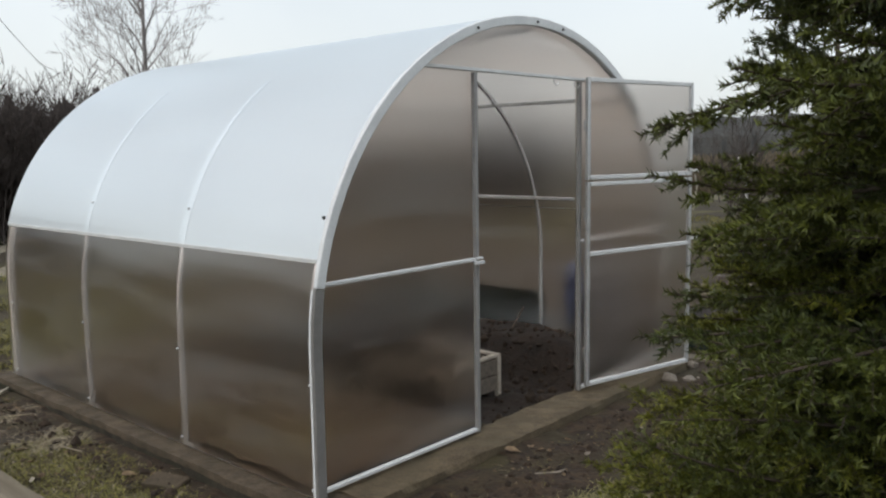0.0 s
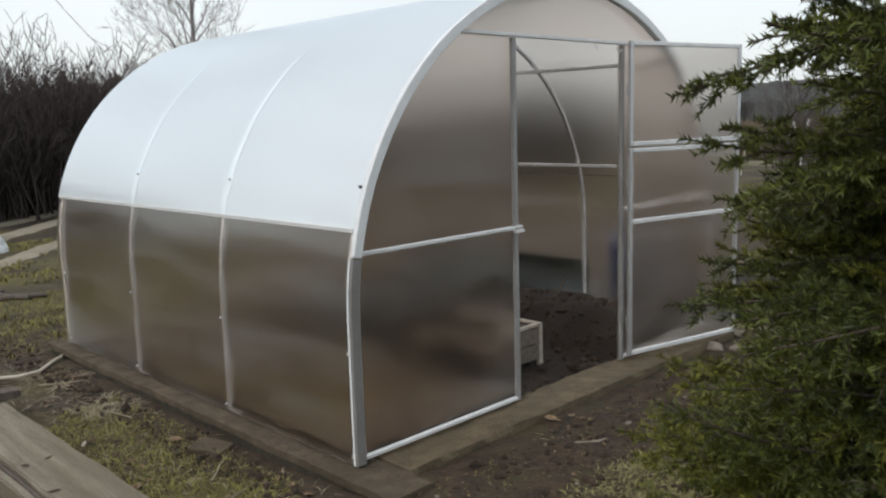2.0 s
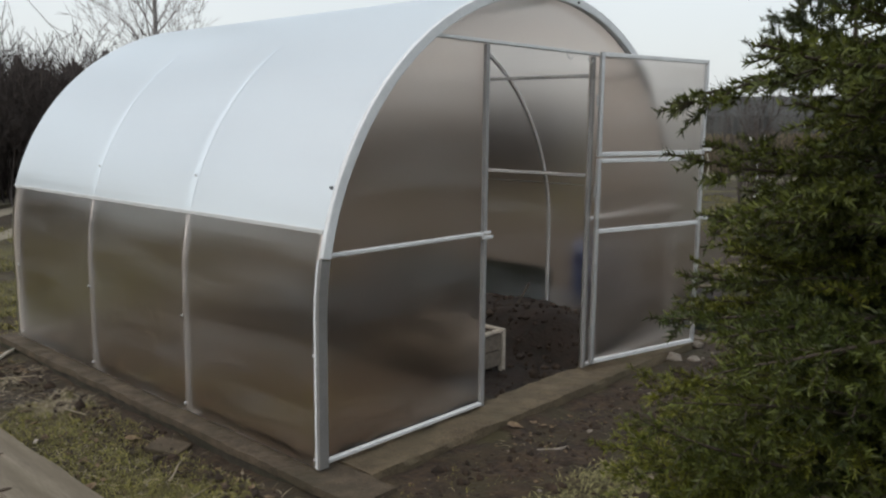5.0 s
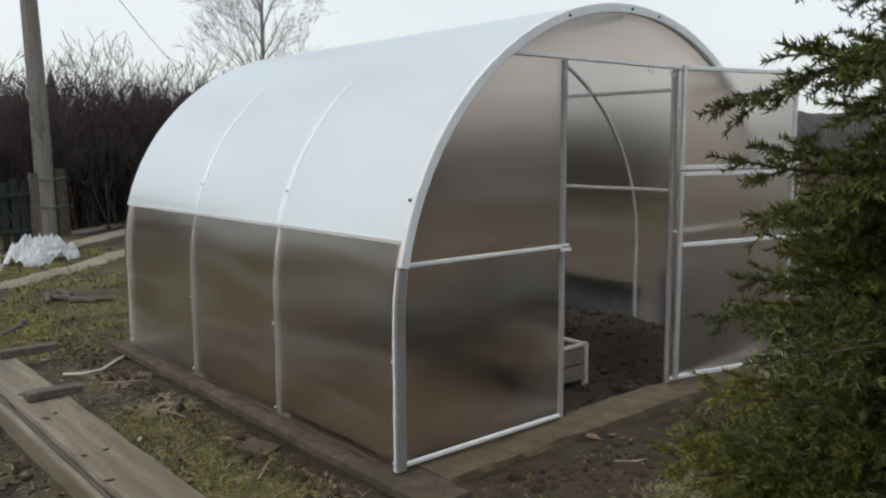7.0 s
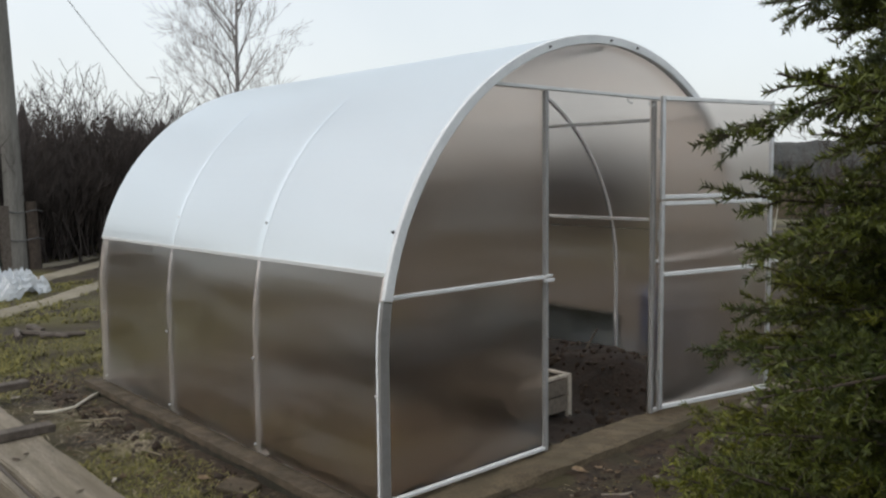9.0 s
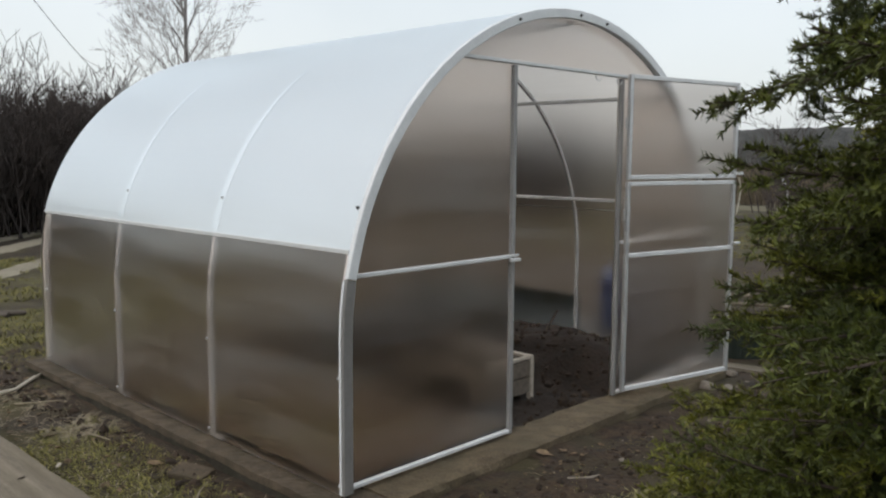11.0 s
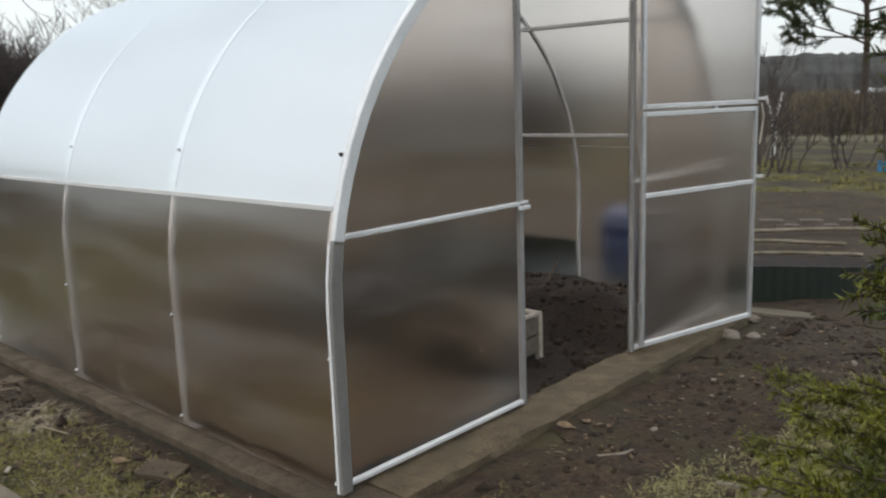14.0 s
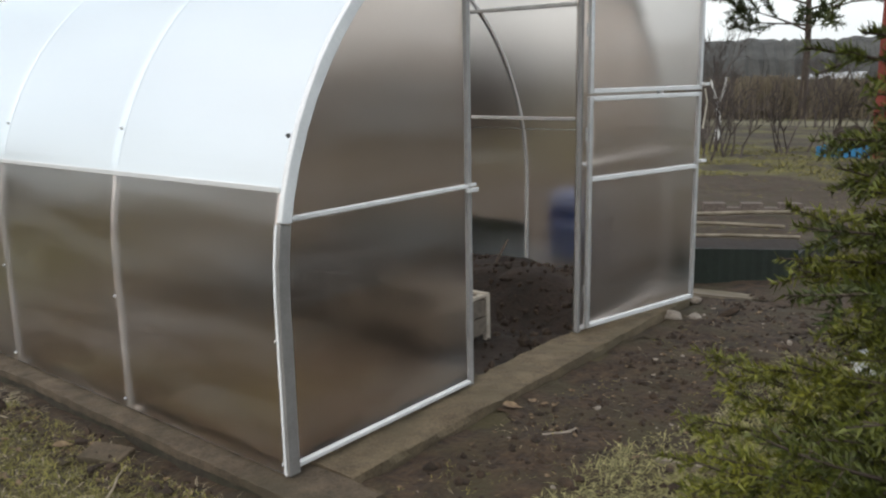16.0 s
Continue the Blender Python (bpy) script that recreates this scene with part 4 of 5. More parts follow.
bone = part("white_plastic_scrap", rod([(0.50, 0.83, -0.04), (0.52, 0.87, -0.035), (0.55, 0.90, -0.035), (0.575, 0.955, -0.04)], [0.014, 0.006, 0.006, 0.013], 7), STONE)
tagged(bone, "white bent scrap of plastic on the earth", "scrap")
for k, (x, y, a, ln) in enumerate(((-2.35, -0.33, 0.9, 0.26), (-0.55, -0.33, 2.3, 0.22), (-0.25, -0.45, 2.0, 0.3), (-1.55, -0.33, 0.15, 0.2))):
    pts = [(x + math.cos(a) * ln * (t - 0.5) + 0.01 * math.sin(5 * t + k), y + math.sin(a) * ln * (t - 0.5), ground_height(x, y) + 0.014 + 0.01 * t) for t in (0, 0.3, 0.6, 1)]
    tw = part("twig", rod(pts, [0.005, 0.0045, 0.004, 0.002], 6), STRAW)
    tagged(tw, "pale dry twig lying on the ground", "twig", "dry twigs")
half_sunk = part("sunken_board", rough_board((-0.14, -0.016, -0.06), (0.14, 0.016, 0.028), 63, 0.004, 0.004, 6), GREY_WOOD)
half_sunk.matrix_basis = pose(1.06, 0.955, ground_height(1.06, 0.955), 0, 0, 17)
tagged(half_sunk, "old grey board half sunk in the grass", "board")
slab = part("broken_tile", rough_board((-0.09, -0.06, -0.012), (0.09, 0.06, 0.012), 61, 0.004, 0.006, 3), CONCRETE)
slab.matrix_basis = pose(-0.78, -0.24, ground_height(-0.78, -0.24) + 0.018, 6, 4, 25)
tagged(slab, "flat grey chip of concrete beside the footing", "chip")

# branch pile and scrap wood on the grass
for k, (x, y, a, ln, w) in enumerate(((-5.45, 0.30, 0.5, 0.55, 0.05), (-5.62, 0.12, -0.2, 0.42, 0.045), (-5.3, 0.42, 1.2, 0.38, 0.05), (-5.7, 0.30, 0.1, 0.30, 0.06), (-4.42, -0.50, -0.65, 0.5, 0.05), (-4.62, -0.35, -0.4, 0.3, 0.04))):
    lg = part("scrap_log", rod([(-ln / 2, 0, 0), (-ln / 6, 0.012, 0.006), (ln / 5, -0.006, 0.004), (ln / 2, 0.01, 0)], [w * 0.5, w * 0.56, w * 0.5, w * 0.42], 8), DARK_WOOD)
    lg.matrix_basis = pose(x, y, ground_height(x, y) + w * 0.45 + 0.02 * (k % 2), 0, 0, math.degrees(a))
    tagged(lg, "dark rotting piece of wood on the grass", "wood", "scrap wood on the grass")
for k in range(7):
    x, y = -3.1 + 0.32 * k + rng.uniform(-0.1, 0.1), -1.35 - rng.uniform(0, 0.35)
    sl = part("lath", rough_board((-0.3, -0.018, -0.008), (0.3, 0.018, 0.008), 70 + k, 0.003, 0.003, 5), GREY_WOOD if k % 2 else DARK_WOOD)
    sl.matrix_basis = pose(x, y, ground_height(x, y) + 0.02 + 0.006 * k, 2, 3, rng.uniform(0, 180))
    tagged(sl, "old grey lath thrown on the garden bed", "lath", "laths on the garden bed")


# ---- conifers ----
def needle_mesh(name, twigs, per_m, length, width, material, parent, seed, upward=0.25):
    """Needles set all round a list of twigs (start, end), each a slim diamond."""
    r = np.random.default_rng(seed)
    a = np.array([t[0] for t in twigs]); b = np.array([t[1] for t in twigs])
    ln = np.linalg.norm(b - a, axis=1)
    n = np.maximum(2, (ln * per_m).astype(int))
    idx = np.repeat(np.arange(len(twigs)), n)
    t = r.uniform(0, 1, len(idx))[:, None]
    p = a[idx] * (1 - t) + b[idx] * t
    ax = (b - a)[idx] / np.maximum(ln[idx], 1e-6)[:, None]
    side = r.normal(0, 1, p.shape)
    side -= ax * (side * ax).sum(1, keepdims=True)
    side /= np.maximum(np.linalg.norm(side, axis=1, keepdims=True), 1e-6)
    d = ax * r.uniform(0.5, 1.0, (len(p), 1)) + side + np.array([0, 0, upward])
    d /= np.linalg.norm(d, axis=1, keepdims=True)
    L = length * r.uniform(0.6, 1.25, (len(p), 1))
    w = np.cross(d, r.normal(0, 1, p.shape))
    w /= np.maximum(np.linalg.norm(w, axis=1, keepdims=True), 1e-6)
    v = np.stack([p - w * width, p + w * width, p + d * L], 1).reshape(-1, 3)
    k = np.arange(len(p))[:, None] * 3
    ob = mesh_object(name, v, k + np.arange(3), material, parent)
    return tagged(ob, kind="stuff")


def spruce(name, at, height, reach, first, whorl, label, seed, per_m=330, needle=0.015, width=0.0011, material=None, droop=0.25, power=0.8, top=1.0):
    r = np.random.default_rng(seed)
    tree = thing(name, label, "tree", at=at)
    lean = r.normal(0, 0.01, 2)
    pts = [(lean[0] * z, lean[1] * z, z) for z in np.linspace(-0.15, height, 12)]
    part("trunk", rod(pts, [0.012 + 0.016 * height * (1 - i / 11) ** 0.9 for i in range(12)], 10), BARK, tree)
    wood, twigs = [], []
    z = first
    while z < height * 0.97:
        for k in range(int(r.integers(6, 10))):
            a = r.uniform(0, math.tau)
            ln = reach * max(0.05, 1 - z / height) ** power * r.uniform(0.6, 1.15) * (top if 1.5 < z < 2.4 else 1.0)
            p = np.array([lean[0] * z, lean[1] * z, z + r.uniform(-0.3, 0.3) * whorl])
            d = np.array([math.cos(a), math.sin(a), r.uniform(0.05, 0.35)])
            steps = max(4, int(ln / 0.07))
            for i in range(steps):
                f = i / steps
                q = p + d / np.linalg.norm(d) * ln / steps
                wood.append((p, q, 0.009 * ln * (1.05 - f) + 0.0012, 0.009 * ln * (1.0 - f) + 0.001))
                if f > 0.18:
                    twigs.append((p, q, f))
                    for sgn in (-1, 1):
                        for _ in range(2 if f > 0.3 else 1):
                            sd = np.array([-d[1], d[0], 0]) * sgn
                            e = d * r.uniform(0.6, 1.1) + sd * r.uniform(0.5, 1.1) + np.array([0, 0, r.uniform(-0.75, 0.30)])
                            e /= np.linalg.norm(e)
                            sl = (0.05 + 0.34 * ln * (1 - f)) * r.uniform(0.5, 1.2)
                            m = p + e * sl * 0.55
                            n = m + (e + np.array([0, 0, -0.15]) + r.normal(0, 0.12, 3)) * sl * 0.45
                            twigs += [(p, m, f), (m, n, f + 0.2)]
                            wood += [(p, m, 0.0022, 0.0016), (m, n, 0.0016, 0.0008)]
                            if sl > 0.1:
                                for g in (-1, 1):
                                    t = m + (e + np.cross(e, [0, 0, 1]) * g * 0.8 + r.normal(0, 0.1, 3)) * sl * 0.36
                                    twigs.append((m, t, f + 0.2))
                p = q
                d = d + np.array([0, 0, -droop * 0.16 + 0.10 * droop * (f > 0.6) * 3]) + r.normal(0, 0.05, 3)
        z += whorl * r.uniform(0.8, 1.2)
    tagged(strands("branch_wood", wood, BARK, tree, 4), kind="stuff")
    # shade inside the crown is put into the colour of the inner needles
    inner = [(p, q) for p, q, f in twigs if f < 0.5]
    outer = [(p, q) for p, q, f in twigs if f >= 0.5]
    tagged(needle_mesh("inner_needles", inner, per_m, needle, width, NEEDLE_DARK, tree, seed + 1), "inner needles coloured dark for the shade within the crown")
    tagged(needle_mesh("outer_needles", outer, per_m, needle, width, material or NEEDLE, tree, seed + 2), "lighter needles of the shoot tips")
    return tree


spruce("spruce", (2.32, -0.17, -0.08), 4.2, 0.715, 0.55, 0.050, "dark green spruce with long bushy branches beside the path", 11, 500, 0.019, 0.0025, NEEDLE_MID, 0.22, 0.36, 1.16)
spruce("young_spruce", (2.05, 0.02, -0.08), 1.62, 0.81, 0.04, 0.042, "bushy yellow-green young spruce in the grass", 23, 520, 0.020, 0.0024, NEEDLE, 0.10, 0.62)


def pine(at, height, seed):
    r = np.random.default_rng(seed)
    tree = thing("pine", "tall dark pine standing beyond the garden", "tree", at=at)
    part("trunk", rod([(0.02 * z * math.sin(z), 0, z) for z in np.linspace(-0.2, height, 10)], [0.12 * (1.05 - i / 10) for i in range(10)], 9), BARK, tree)
    wood, twigs = [], []
    for z in np.linspace(height * 0.33, height, 34):
        a = r.uniform(0, math.tau)
        ln = (0.5 + 2.0 * math.sin(min(1.0, (height - z) / height * 1.5) * math.pi * 0.55)) * r.uniform(0.6, 1.1)
        grow(r, (0, 0, z), (math.cos(a), math.sin(a), r.uniform(-0.05, 0.4)), ln, 0.035, 2, wood, 5, 0.7, 0.1, 4, 0.5)
    twigs = [(p, q) for p, q, ra, rb in wood if ra < 0.016]
    tagged(strands("branch_wood", wood, BARK, tree, 4, 0.008), kind="stuff")
    needle_mesh("needles", twigs, 100, 0.17, 0.016, NEEDLE_DARK, tree, seed)
    return tree


pine((-5.2, 24.0, -0.1), 7.2, 5)


# ---- bare shrubs and trees ----
def bare_shrub(r, at, height, out, stems=6, level=2, kids=6):
    for _ in range(stems):
        a, s = r.uniform(0, math.tau), r.uniform(0.1, 0.5)
        grow(r, (at[0] + r.normal(0, 0.25), at[1] + r.normal(0, 0.25), at[2]), (math.cos(a) * s, math.sin(a) * s, 1), height * r.uniform(0.5, 0.75), 0.022, level, out, kids, 0.75, 0.3, 4, 0.58)


r = np.random.default_rng(31)
segs = []
eye0 = np.array([2.7, -2.0])
for k in range(115):
    a = radians(r.uniform(151, 190))
    d = r.uniform(16.5, 21)
    bare_shrub(r, (eye0[0] + math.cos(a) * d, eye0[1] + math.sin(a) * d, -0.12), r.uniform(2.0, 2.85), segs, 5, 3, 4)
for k in range(105):
    a = radians(r.uniform(151, 190))
    d = r.uniform(15.5, 18.5)
    bare_shrub(r, (eye0[0] + math.cos(a) * d, eye0[1] + math.sin(a) * d, -0.12), r.uniform(1.7, 2.6), segs, 6, 2, 7)
tagged(strands("thicket", segs, TWIG, None, 3, 0.0056), "dense dark thicket of leafless shrubs along the lane", "thicket", kind="stuff")


def ridge(name, radius, a0, a1, low, high, material, label, category, seed, n=420, deep=6.0, fuzz=0.25):
    """A far belt of woods: a deep, lumpy bank round the garden."""
    v, f = [], []
    for i in range(n + 1):
        a = radians(a0 + (a1 - a0) * i / n)
        h = low + (high - low) * (0.5 + 0.5 * noise.noise((i * 7.0 / n * (a1 - a0) / 60, seed, 0))) + fuzz * (high - low) * noise.noise((i * 60.0 / n * (a1 - a0) / 60, seed, 3))
        for j, (dr, hh) in enumerate(((0, -0.3), (0.15 * deep, 0.55 * h), (0.4 * deep, 0.9 * h), (0.7 * deep, h), (deep, -0.3))):
            rr = radius + dr + 0.1 * deep * noise.noise((i * 0.7, j, seed))
            v.append((eye0[0] + math.cos(a) * rr, eye0[1] + math.sin(a) * rr, hh + 0.08 * h * noise.noise((i * 0.9, j * 2, seed)) * (hh > 0)))
    for i in range(n):
        for j in range(4):
            k = i * 5 + j
            f.append((k, k + 1, k + 6, k + 5))
    return tagged(mesh_object(name, v, f, material, smooth=False), label, category, kind="stuff")


ridge("thicket_backdrop", 20.5, 124, 200, 2.0, 3.1, THICKET, "dark mass of bare brushwood behind the lane", "thicket", 4, 900, 3.0, 1.1)
# belt runs on unseen behind the camera, added to darken the sheets' reflections
ridge("far_woods", 105, -170, 100, 6.5, 9.5, FAR_WOOD, "dark wooded hill beyond the fields, carried on unseen behind the view", "woods", 9, 900, 30)
ridge("far_woods", 60, 100, 190, 3.0, 4.6, FAR_WOOD, "dark far woods behind the thicket", "woods", 10, 300, 20)

r = np.random.default_rng(12)
reeds = []
for k in range(9000):
    a, d = radians(r.uniform(84, 120)), r.uniform(27, 46)
    p = np.array([eye0[0] + math.cos(a) * d, eye0[1] + math.sin(a) * d, -0.15])
    hgt = (0.55 + 0.5 * noise.noise((p[0] * 0.25, p[1] * 0.25, 3))) * r.uniform(0.7, 1.3) + 0.45
    reeds.append((p, p + np.array([r.normal(0, 0.15), r.normal(0, 0.15), hgt]), 0.03, 0.012))
tagged(strands("dry_reeds", reeds, REED, None, 3), "pale belt of dry grass and reeds across the field", "dry grass", kind="stuff")
birch = thing("birch", "leafless grey birch with fine upswept twigs", "tree", at=(-19.3, 9.9, -0.1))
segs = []
r = np.random.default_rng(8)
trunk = [(0.05 * math.sin(z), 0.04 * z * 0.3, z) for z in np.linspace(-0.2, 8.5, 12)]
part("trunk", rod(trunk, [0.10 * (1.03 - i / 12) for i in range(12)], 9), BIRCH, birch)
for z in np.linspace(1.5, 8.2, 30):
    a = r.uniform(0, math.tau)
    grow(r, (0.05 * math.sin(z), 0.012 * z, z), (math.cos(a), math.sin(a), r.uniform(0.9, 1.6)), (1.0 + 1.9 * (1 - z / 8.6) ** 0.7) * r.uniform(0.8, 1.15), 0.03, 3, segs, 5, 0.6, 0.2, 4, 0.6)
tagged(strands("crown", segs, BIRCH, birch, 3, 0.0042), kind="stuff")

for k, (x, y, h) in enumerate(((-3.6, 13.2, 1.5), (-3.0, 12.0, 1.3), (-2.4, 13.0, 1.4), (-5.0, 16.0, 1.7), (-1.9, 14.5, 1.5), (-6.4, 19.0, 1.9), (-3.9, 20.0, 1.8))):
    segs = []
    sh = thing("currant_bush", "leafless fruit bush in the garden grass", "bush", "garden bushes", at=(x, y, -0.1))
    bare_shrub(np.random.default_rng(50 + k), (0, 0, 0), h, segs, 6)
    tagged(strands("bush_wood", segs, TWIG, sh, 3, 0.005), kind="stuff")
sapling = thing("fruit_tree", "young fruit tree with white limewashed trunk", "tree", at=(-4.35, 15.2, -0.1))
part("trunk", rod([(0, 0, -0.1), (0.03, 0, 0.4), (-0.02, 0.03, 0.8)], [0.055, 0.045, 0.04], 9), LIME, sapling)
part("limewashed_fork", rod([(-0.02, 0.03, 0.78), (-0.12, 0.05, 1.0), (-0.2, 0.08, 1.25)], [0.035, 0.028, 0.02], 8), LIME, sapling)
part("limewashed_fork", rod([(-0.02, 0.03, 0.78), (0.10, 0.0, 1.0), (0.16, -0.04, 1.3)], [0.035, 0.028, 0.02], 8), LIME, sapling)
segs = []
for s in range(5):
    grow(np.random.default_rng(80 + s), (-0.05 + 0.03 * s, 0, 1.05), (math.cos(s * 1.3) * 0.5, math.sin(s * 1.3) * 0.5, 1), 0.9, 0.016, 2, segs, 5, 0.7, 0.2)
tagged(strands("crown", segs, TWIG, sapling, 3, 0.005), kind="stuff")


# ---- lane, pole, fence and film ----
def lane(name, points, width, label, lift=0.012, material=None):
    v, f = [], []
    n = 60
    for i in range(n + 1):
        t = i / n * (len(points) - 1)
        k = min(int(t), len(points) - 2)
        a, b = np.array(points[k], float), np.array(points[k + 1], float)
        p = a + (b - a) * (t - k)
        d = (b - a) / np.linalg.norm(b - a)
        s = np.array([-d[1], d[0]])
        for j in range(5):
            w = (j / 4 - 0.5) * width * (1 + 0.35 * noise.noise((i * 0.5, j, width)))
            q = p + s * w
            v.append((q[0], q[1], ground_height(q[0], q[1]) + lift - (0.05 if j in (0, 4) else 0)))
    for i in range(n):
        for j in range(4):
            k = i * 5 + j
            f.append((k, k + 1, k + 6, k + 5))
    return tagged(mesh_object(name, v, f, material or FIELD, smooth=True), label, "track", kind="structure")


lane("road", [(-6.5, -0.55), (-6.81, -0.02), (-7.6, 0.9), (-8.7, 1.9), (-10.5, 3.4), (-14, 6.5), (-18, 9)], 0.42, "pale worn wheel track of an earth lane", 0.03)
lane("road", [(-9.2, 0.6), (-10.4, 1.9), (-11.6, 3.0), (-14.6, 5.6), (-18, 8.4)], 0.5, "second pale wheel track of the lane", 0.03)
lane("road", [(-11.8, 2.0), (-12.6, 3.0), (-15.0, 5.2), (-18, 7.6)], 0.5, "pale verge of the lane", 0.03)
lane("dry_field", [(-30, 26), (-12, 34), (4, 40), (30, 46)], 16, "pale field of dry grass", 0.04, DRY_FIELD)
lane("dry_field", [(-24, 17), (-8, 21), (2, 23), (16, 26)], 2.2, "pale strip of dry grass", 0.04, DRY_FIELD)

pole = thing("utility_pole", "grey weathered wooden utility pole leaning slightly", "pole", at=(-11.78, 1.82, -0.15))
part("shaft", rod([(0, 0, 0), (0.03, -0.04, 2.0), (0.09, -0.11, 4.2), (0.13, -0.16, 6.2)], [0.155, 0.14, 0.125, 0.11], 12), POLE_WOOD, pole)
part("stub_post", rod([(0.10, 0.22, 0), (0.07, 0.20, 1.15)], [0.10, 0.09], 10), BARK, pole)
for z in (0.55, 1.0):
    part("binding_wire", rod([(0.2 * math.cos(a) + 0.05, 0.27 * math.sin(a) + 0.10, z + 0.02 * math.sin(3 * a)) for a in np.linspace(0, math.tau, 20)], 0.012, 5), WIRE, pole)
part("cross_arm", rough_board((-0.05, -0.5, 5.75), (0.05, 0.5, 5.85), 90), DARK_WOOD, pole)
wire = part("overhead_wire", rod([tuple(np.array([-11.6, 1.65, 5.65]) * (1 - t) + np.array([-30.5, 14.2, 2.9]) * t - np.array([0, 0, 0.5 * math.sin(math.pi * t)])) for t in np.linspace(0, 1, 16)], 0.008, 5), WIRE)
tagged(wire, "dark overhead wire sagging away from the pole", "wire")

fence = thing("picket_fence", "dark green weathered picket fence by the lane", "fence", at=(-9.82, 1.12, -0.12))
fdir = Vector((-0.10, -1.0, 0)).normalized()
for i in range(17):
    p = fdir * (0.10 + 0.135 * i)
    h = 1.03 + 0.03 * math.sin(i * 2.3)
    part("picket", rough_board((p.x - 0.012, p.y - 0.045, 0.05), (p.x + 0.012, p.y + 0.045, h), 100 + i, 0.003, 0.004, 4), GREEN_PAINT, fence)
for z in (0.32, 0.82):
    part("fence_rail", sweep([(0.03, 0, z), tuple(Vector((0.03, 0, z)) + fdir * 2.4)], 0.05, 0.04, (0, 0, 1)), GREEN_PAINT, fence)
for i in (0, 17):
    p = fdir * 0.14 * i
    part("fence_post", rough_board((p.x + 0.0, p.y - 0.05, -0.1), (p.x + 0.11, p.y + 0.06, 1.12), 130 + i, 0.006, 0.004, 4), DARK_WOOD, fence)


def film_heap(at, size, seed, label):
    """Crumpled film: a heaped, sharply folded sheet with its rim on the ground."""
    n = 44
    v, f = [], []
    for j in range(n + 1):
        for i in range(n + 1):
            u, w = 2 * i / n - 1, 2 * j / n - 1
            edge = max(0.0, 1 - (abs(u) ** 2.4 + abs(w) ** 2.4) * (0.85 + 0.3 * noise.noise((u * 2, w * 2, seed))))
            p = Vector((u * 1.7 + seed, w * 1.7, seed * 0.7))
            fold = 1 - abs(noise.noise(p)) * 1.5 - abs(noise.noise(p * 2.7)) * 0.9 + noise.noise(p * 6) * 0.25
            z = size[2] * 1.5 * math.sqrt(edge) * max(0.05, 0.35 + 0.75 * fold)
            q = noise.noise_vector(p * 2.3) * 0.16
            v.append(((u + q.x * edge) * size[0], (w + q.y * edge) * size[1], z - 0.10))
    f = [(j * (n + 1) + i, j * (n + 1) + i + 1, (j + 1) * (n + 1) + i + 1, (j + 1) * (n + 1) + i) for j in range(n) for i in range(n)]
    ob = mesh_object("plastic_film", v, f, FILM)
    ob.matrix_basis = pose(*at, 0, 0, 38)
    return tagged(ob, label, "plastic film")


film_heap((-8.62, 0.86, 0.0), (0.30, 0.50, 0.24), 3, "crumpled heap of clear plastic film on the grass")
film_heap((1.31, 2.46, -0.03), (0.11, 0.15, 0.13), 8, "small white rag of film on the grass")
film_heap((-8.1, 0.02, -0.02), (0.2, 0.26, 0.22), 5, "small crumpled bundle of white plastic film")
stake = part("white_stake", rough_board((-0.02, -0.03, 0), (0.02, 0.03, 0.33), 140, 0.003, 0.002, 3), LIME)
stake.matrix_basis = pose(-8.05, 0.23, -0.13, 0, 6, 0)
tagged(stake, "short white painted stake by the film", "stake")

# ---- beyond the open door ----
for k in range(8):
    br = part("brick", rough_board((-0.06, -0.11, 0), (0.06, 0.11, 0.075 + 0.05 * (k % 3 == 0)), 150 + k, 0.006, 0.004, 2), BRICK)
    t = k / 7
    br.matrix_basis = pose(-1.05 + 0.75 * t, 6.55 + 0.42 * t, -0.115, 0, 0, -55 + 12 * math.sin(k * 2.1))
    tagged(br, "dirty old brick in a row on the ground", "brick", "row of bricks")
for k, (a, b, w, mat, label) in enumerate((
        ((-1.3, 5.75, -0.03), (0.12, 6.85, -0.03), 0.020, GREY_WOOD, "long pale pole lying across the bricks"),
        ((-1.1, 5.3, -0.02), (-0.1, 5.75, -0.03), 0.018, GREY_WOOD, "pale wooden pole lying on the earth"),
        ((-0.9, 4.85, -0.05), (0.1, 5.5, -0.06), 0.016, GREY_WOOD, "thin grey lath on the earth"))):
    pp = part("pole_stick", rod([a, tuple((Vector(a) + Vector(b)) / 2 + Vector((0, 0, 0.012))), b], w, 8), mat)
    tagged(pp, label, "pole")
low_fence = thing("low_fence", "low faded blue picket edging round a heap", "fence", at=(-1.74, 12.88, -0.12))
ldir = Vector((0.99, 0.10, 0)).normalized()
for i in range(9):
    p = ldir * 0.105 * i
    part("picket", rough_board((p.x - 0.036, p.y - 0.012, 0), (p.x + 0.036, p.y + 0.012, 0.20 + 0.03 * (i % 2)), 170 + i, 0.004, 0.004, 2), BLUE_PAINT, low_fence)
part("fence_rail", sweep([(0, 0.03, 0.14), tuple(ldir * 0.88 + Vector((0, 0.03, 0.14)))], 0.04, 0.02, (0, 0, 1)), BLUE_PAINT, low_fence)
heap = part("soil_mound", lump((0.45, 0.40, 0.33), 14, 0.5, 4), CLOD)
heap.location = (-1.25, 13.5, 0.0)
tagged(heap, "brown mound of rubbish and earth behind a low blue fence", "mound")
porch = thing("garden_house", "garden house with beige boarded wall and red corner post", "house", at=(-0.83, 13.05, -0.15))
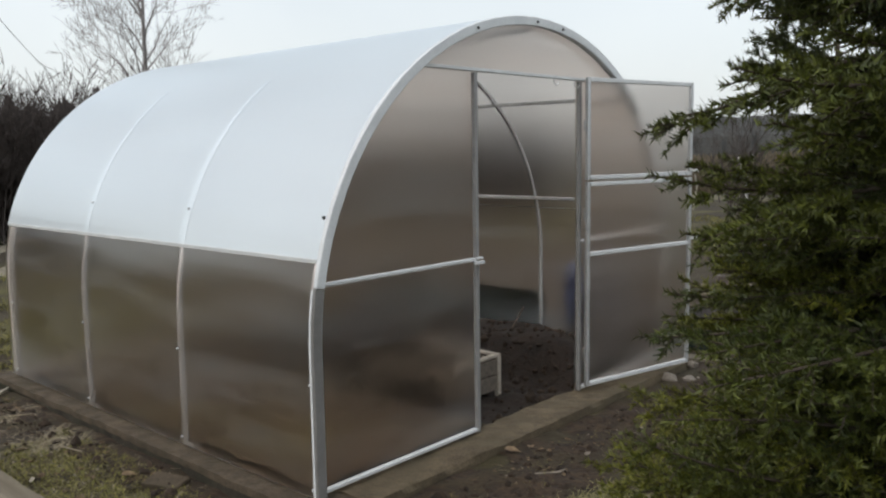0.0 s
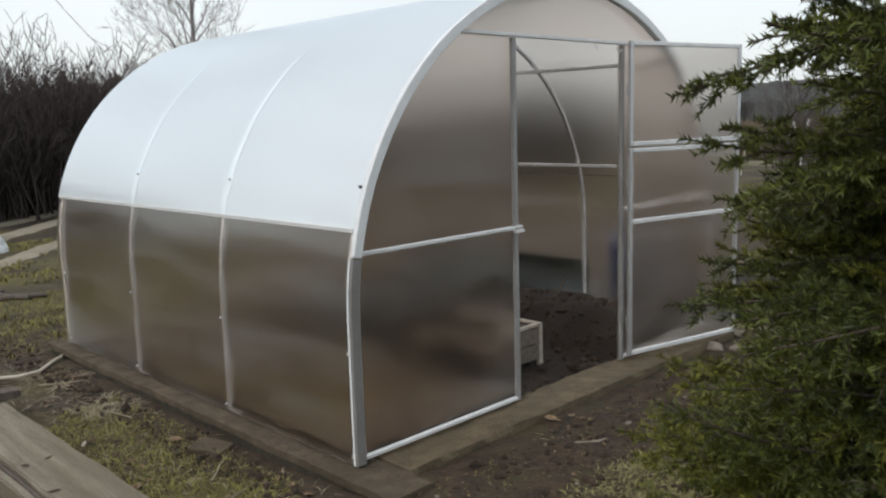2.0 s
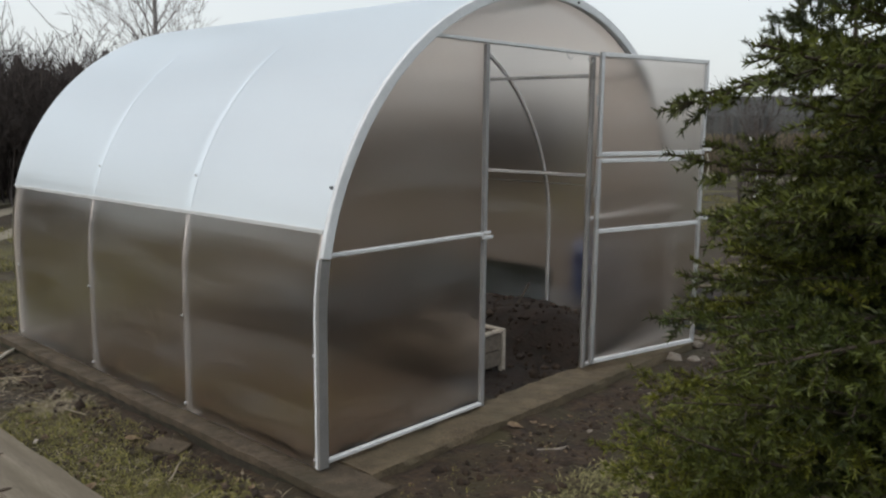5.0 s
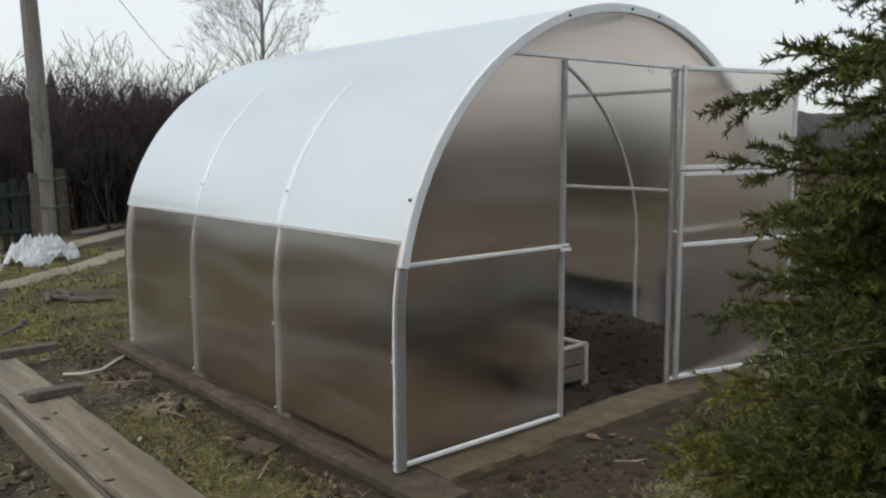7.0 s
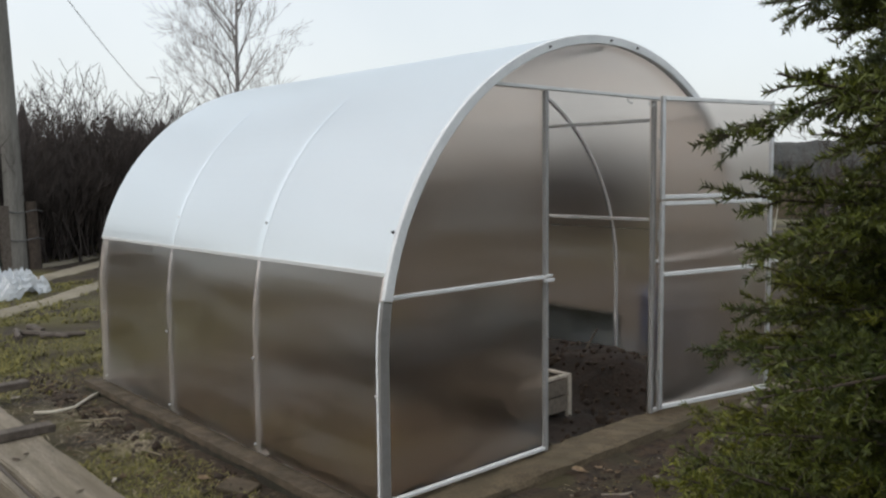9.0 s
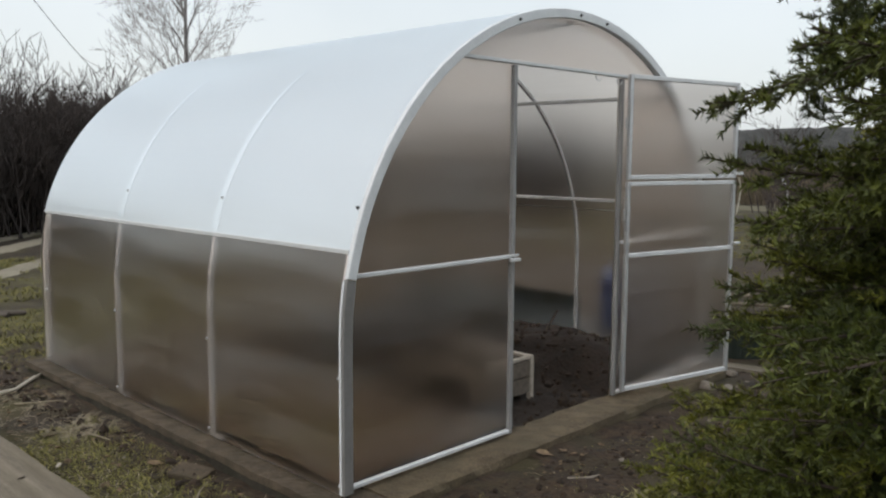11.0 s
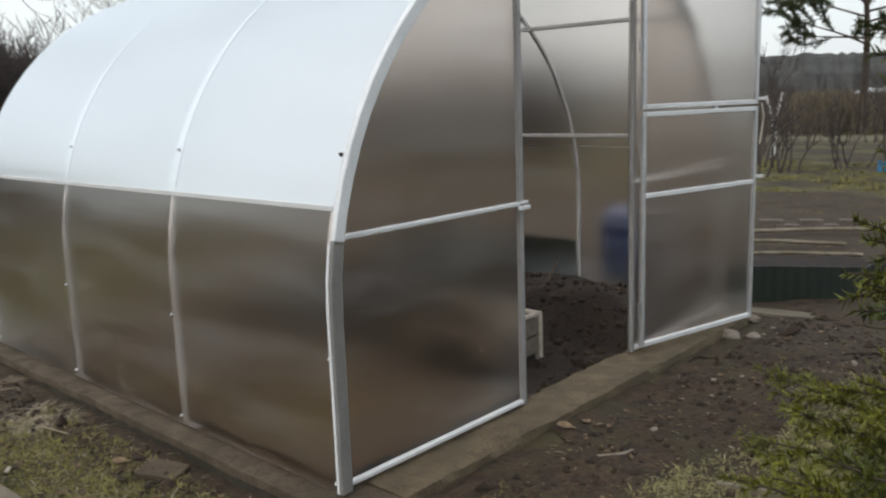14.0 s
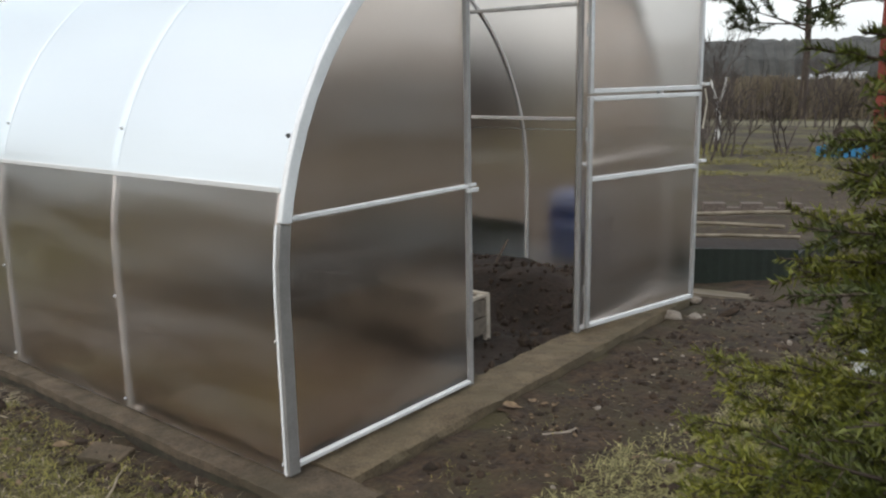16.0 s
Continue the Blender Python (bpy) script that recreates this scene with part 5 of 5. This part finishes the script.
part("corner_post", rough_board((-0.13, -0.12, 0), (0.13, 0.12, 3.4), 190, 0.01, 0.006, 8), RED_PAINT, porch, "rusty red painted corner post")
part("plinth", rough_board((0.0, 0.14, 0), (3.0, 0.30, 0.62), 192, 0.01, 0.006, 6), NAVY, porch, "dark blue plinth")
for i in range(14):
    part("wall_board", rough_board((0.0, 0.16, 0.63 + 0.17 * i), (3.0, 0.20, 0.79 + 0.17 * i), 200 + i, 0.006, 0.003, 4), BEIGE, porch)
part("roof", rough_board((-0.5, -0.5, 3.42), (3.3, 3.0, 3.55), 215, 0.02, 0.01, 6), DARK_WOOD, porch)
shed = thing("far_house", "low white house far across the fields", "house", at=(-13.0, 58.0, 0.0))
part("wall", box((-1.5, -2, -0.2), (1.8, 2, 0.75), 0.02), WHITE_PAINT, shed)
roof = bmesh.new()
vs = [roof.verts.new(c) for c in ((-1.7, -2.4, 0.75), (2.0, -2.4, 0.75), (2.0, 2.4, 0.75), (-1.7, 2.4, 0.75), (-1.7, 0, 1.15), (2.0, 0, 1.15))]
for q in ((0, 1, 5, 4), (2, 3, 4, 5), (0, 4, 3), (1, 2, 5), (3, 2, 1, 0)):
    roof.faces.new([vs[i] for i in q])
part("roof", roof, WHITE_PAINT, shed)

# crumbs of mud, nail heads and splits on the plank
for k in range(6):
    x, y = rng.uniform(-3.4, -0.6), rng.uniform(-0.985, -0.81)
    mud = part("mud_crumb", lump((rng.uniform(0.012, 0.035), rng.uniform(0.005, 0.012), 0.0025), k + 30, 0.4, 2), CLOD)
    mud.matrix_basis = pose(x, y, 0.010, 0, 0, rng.uniform(0, 180))
    tagged(mud, "dried crumb of dark mud on the plank", "mud", "mud crumbs on the plank")
for k in range(4):
    chip = part("wood_chip", rough_board((-0.03, -0.008, -0.003), (0.03, 0.008, 0.003), 300 + k, 0.001, 0.002, 2), PALE_WOOD)
    x, y = ((-3.05, -0.86), (-2.5, -0.60), (-3.3, -0.52), (-1.3, -0.62))[k]
    chip.matrix_basis = pose(x, y, 0.014 if y < -0.78 else ground_height(x, y) + 0.012, 3, 4, 50 * k)
    tagged(chip, "pale splinter of sawn wood", "wood chip", "wood chips")
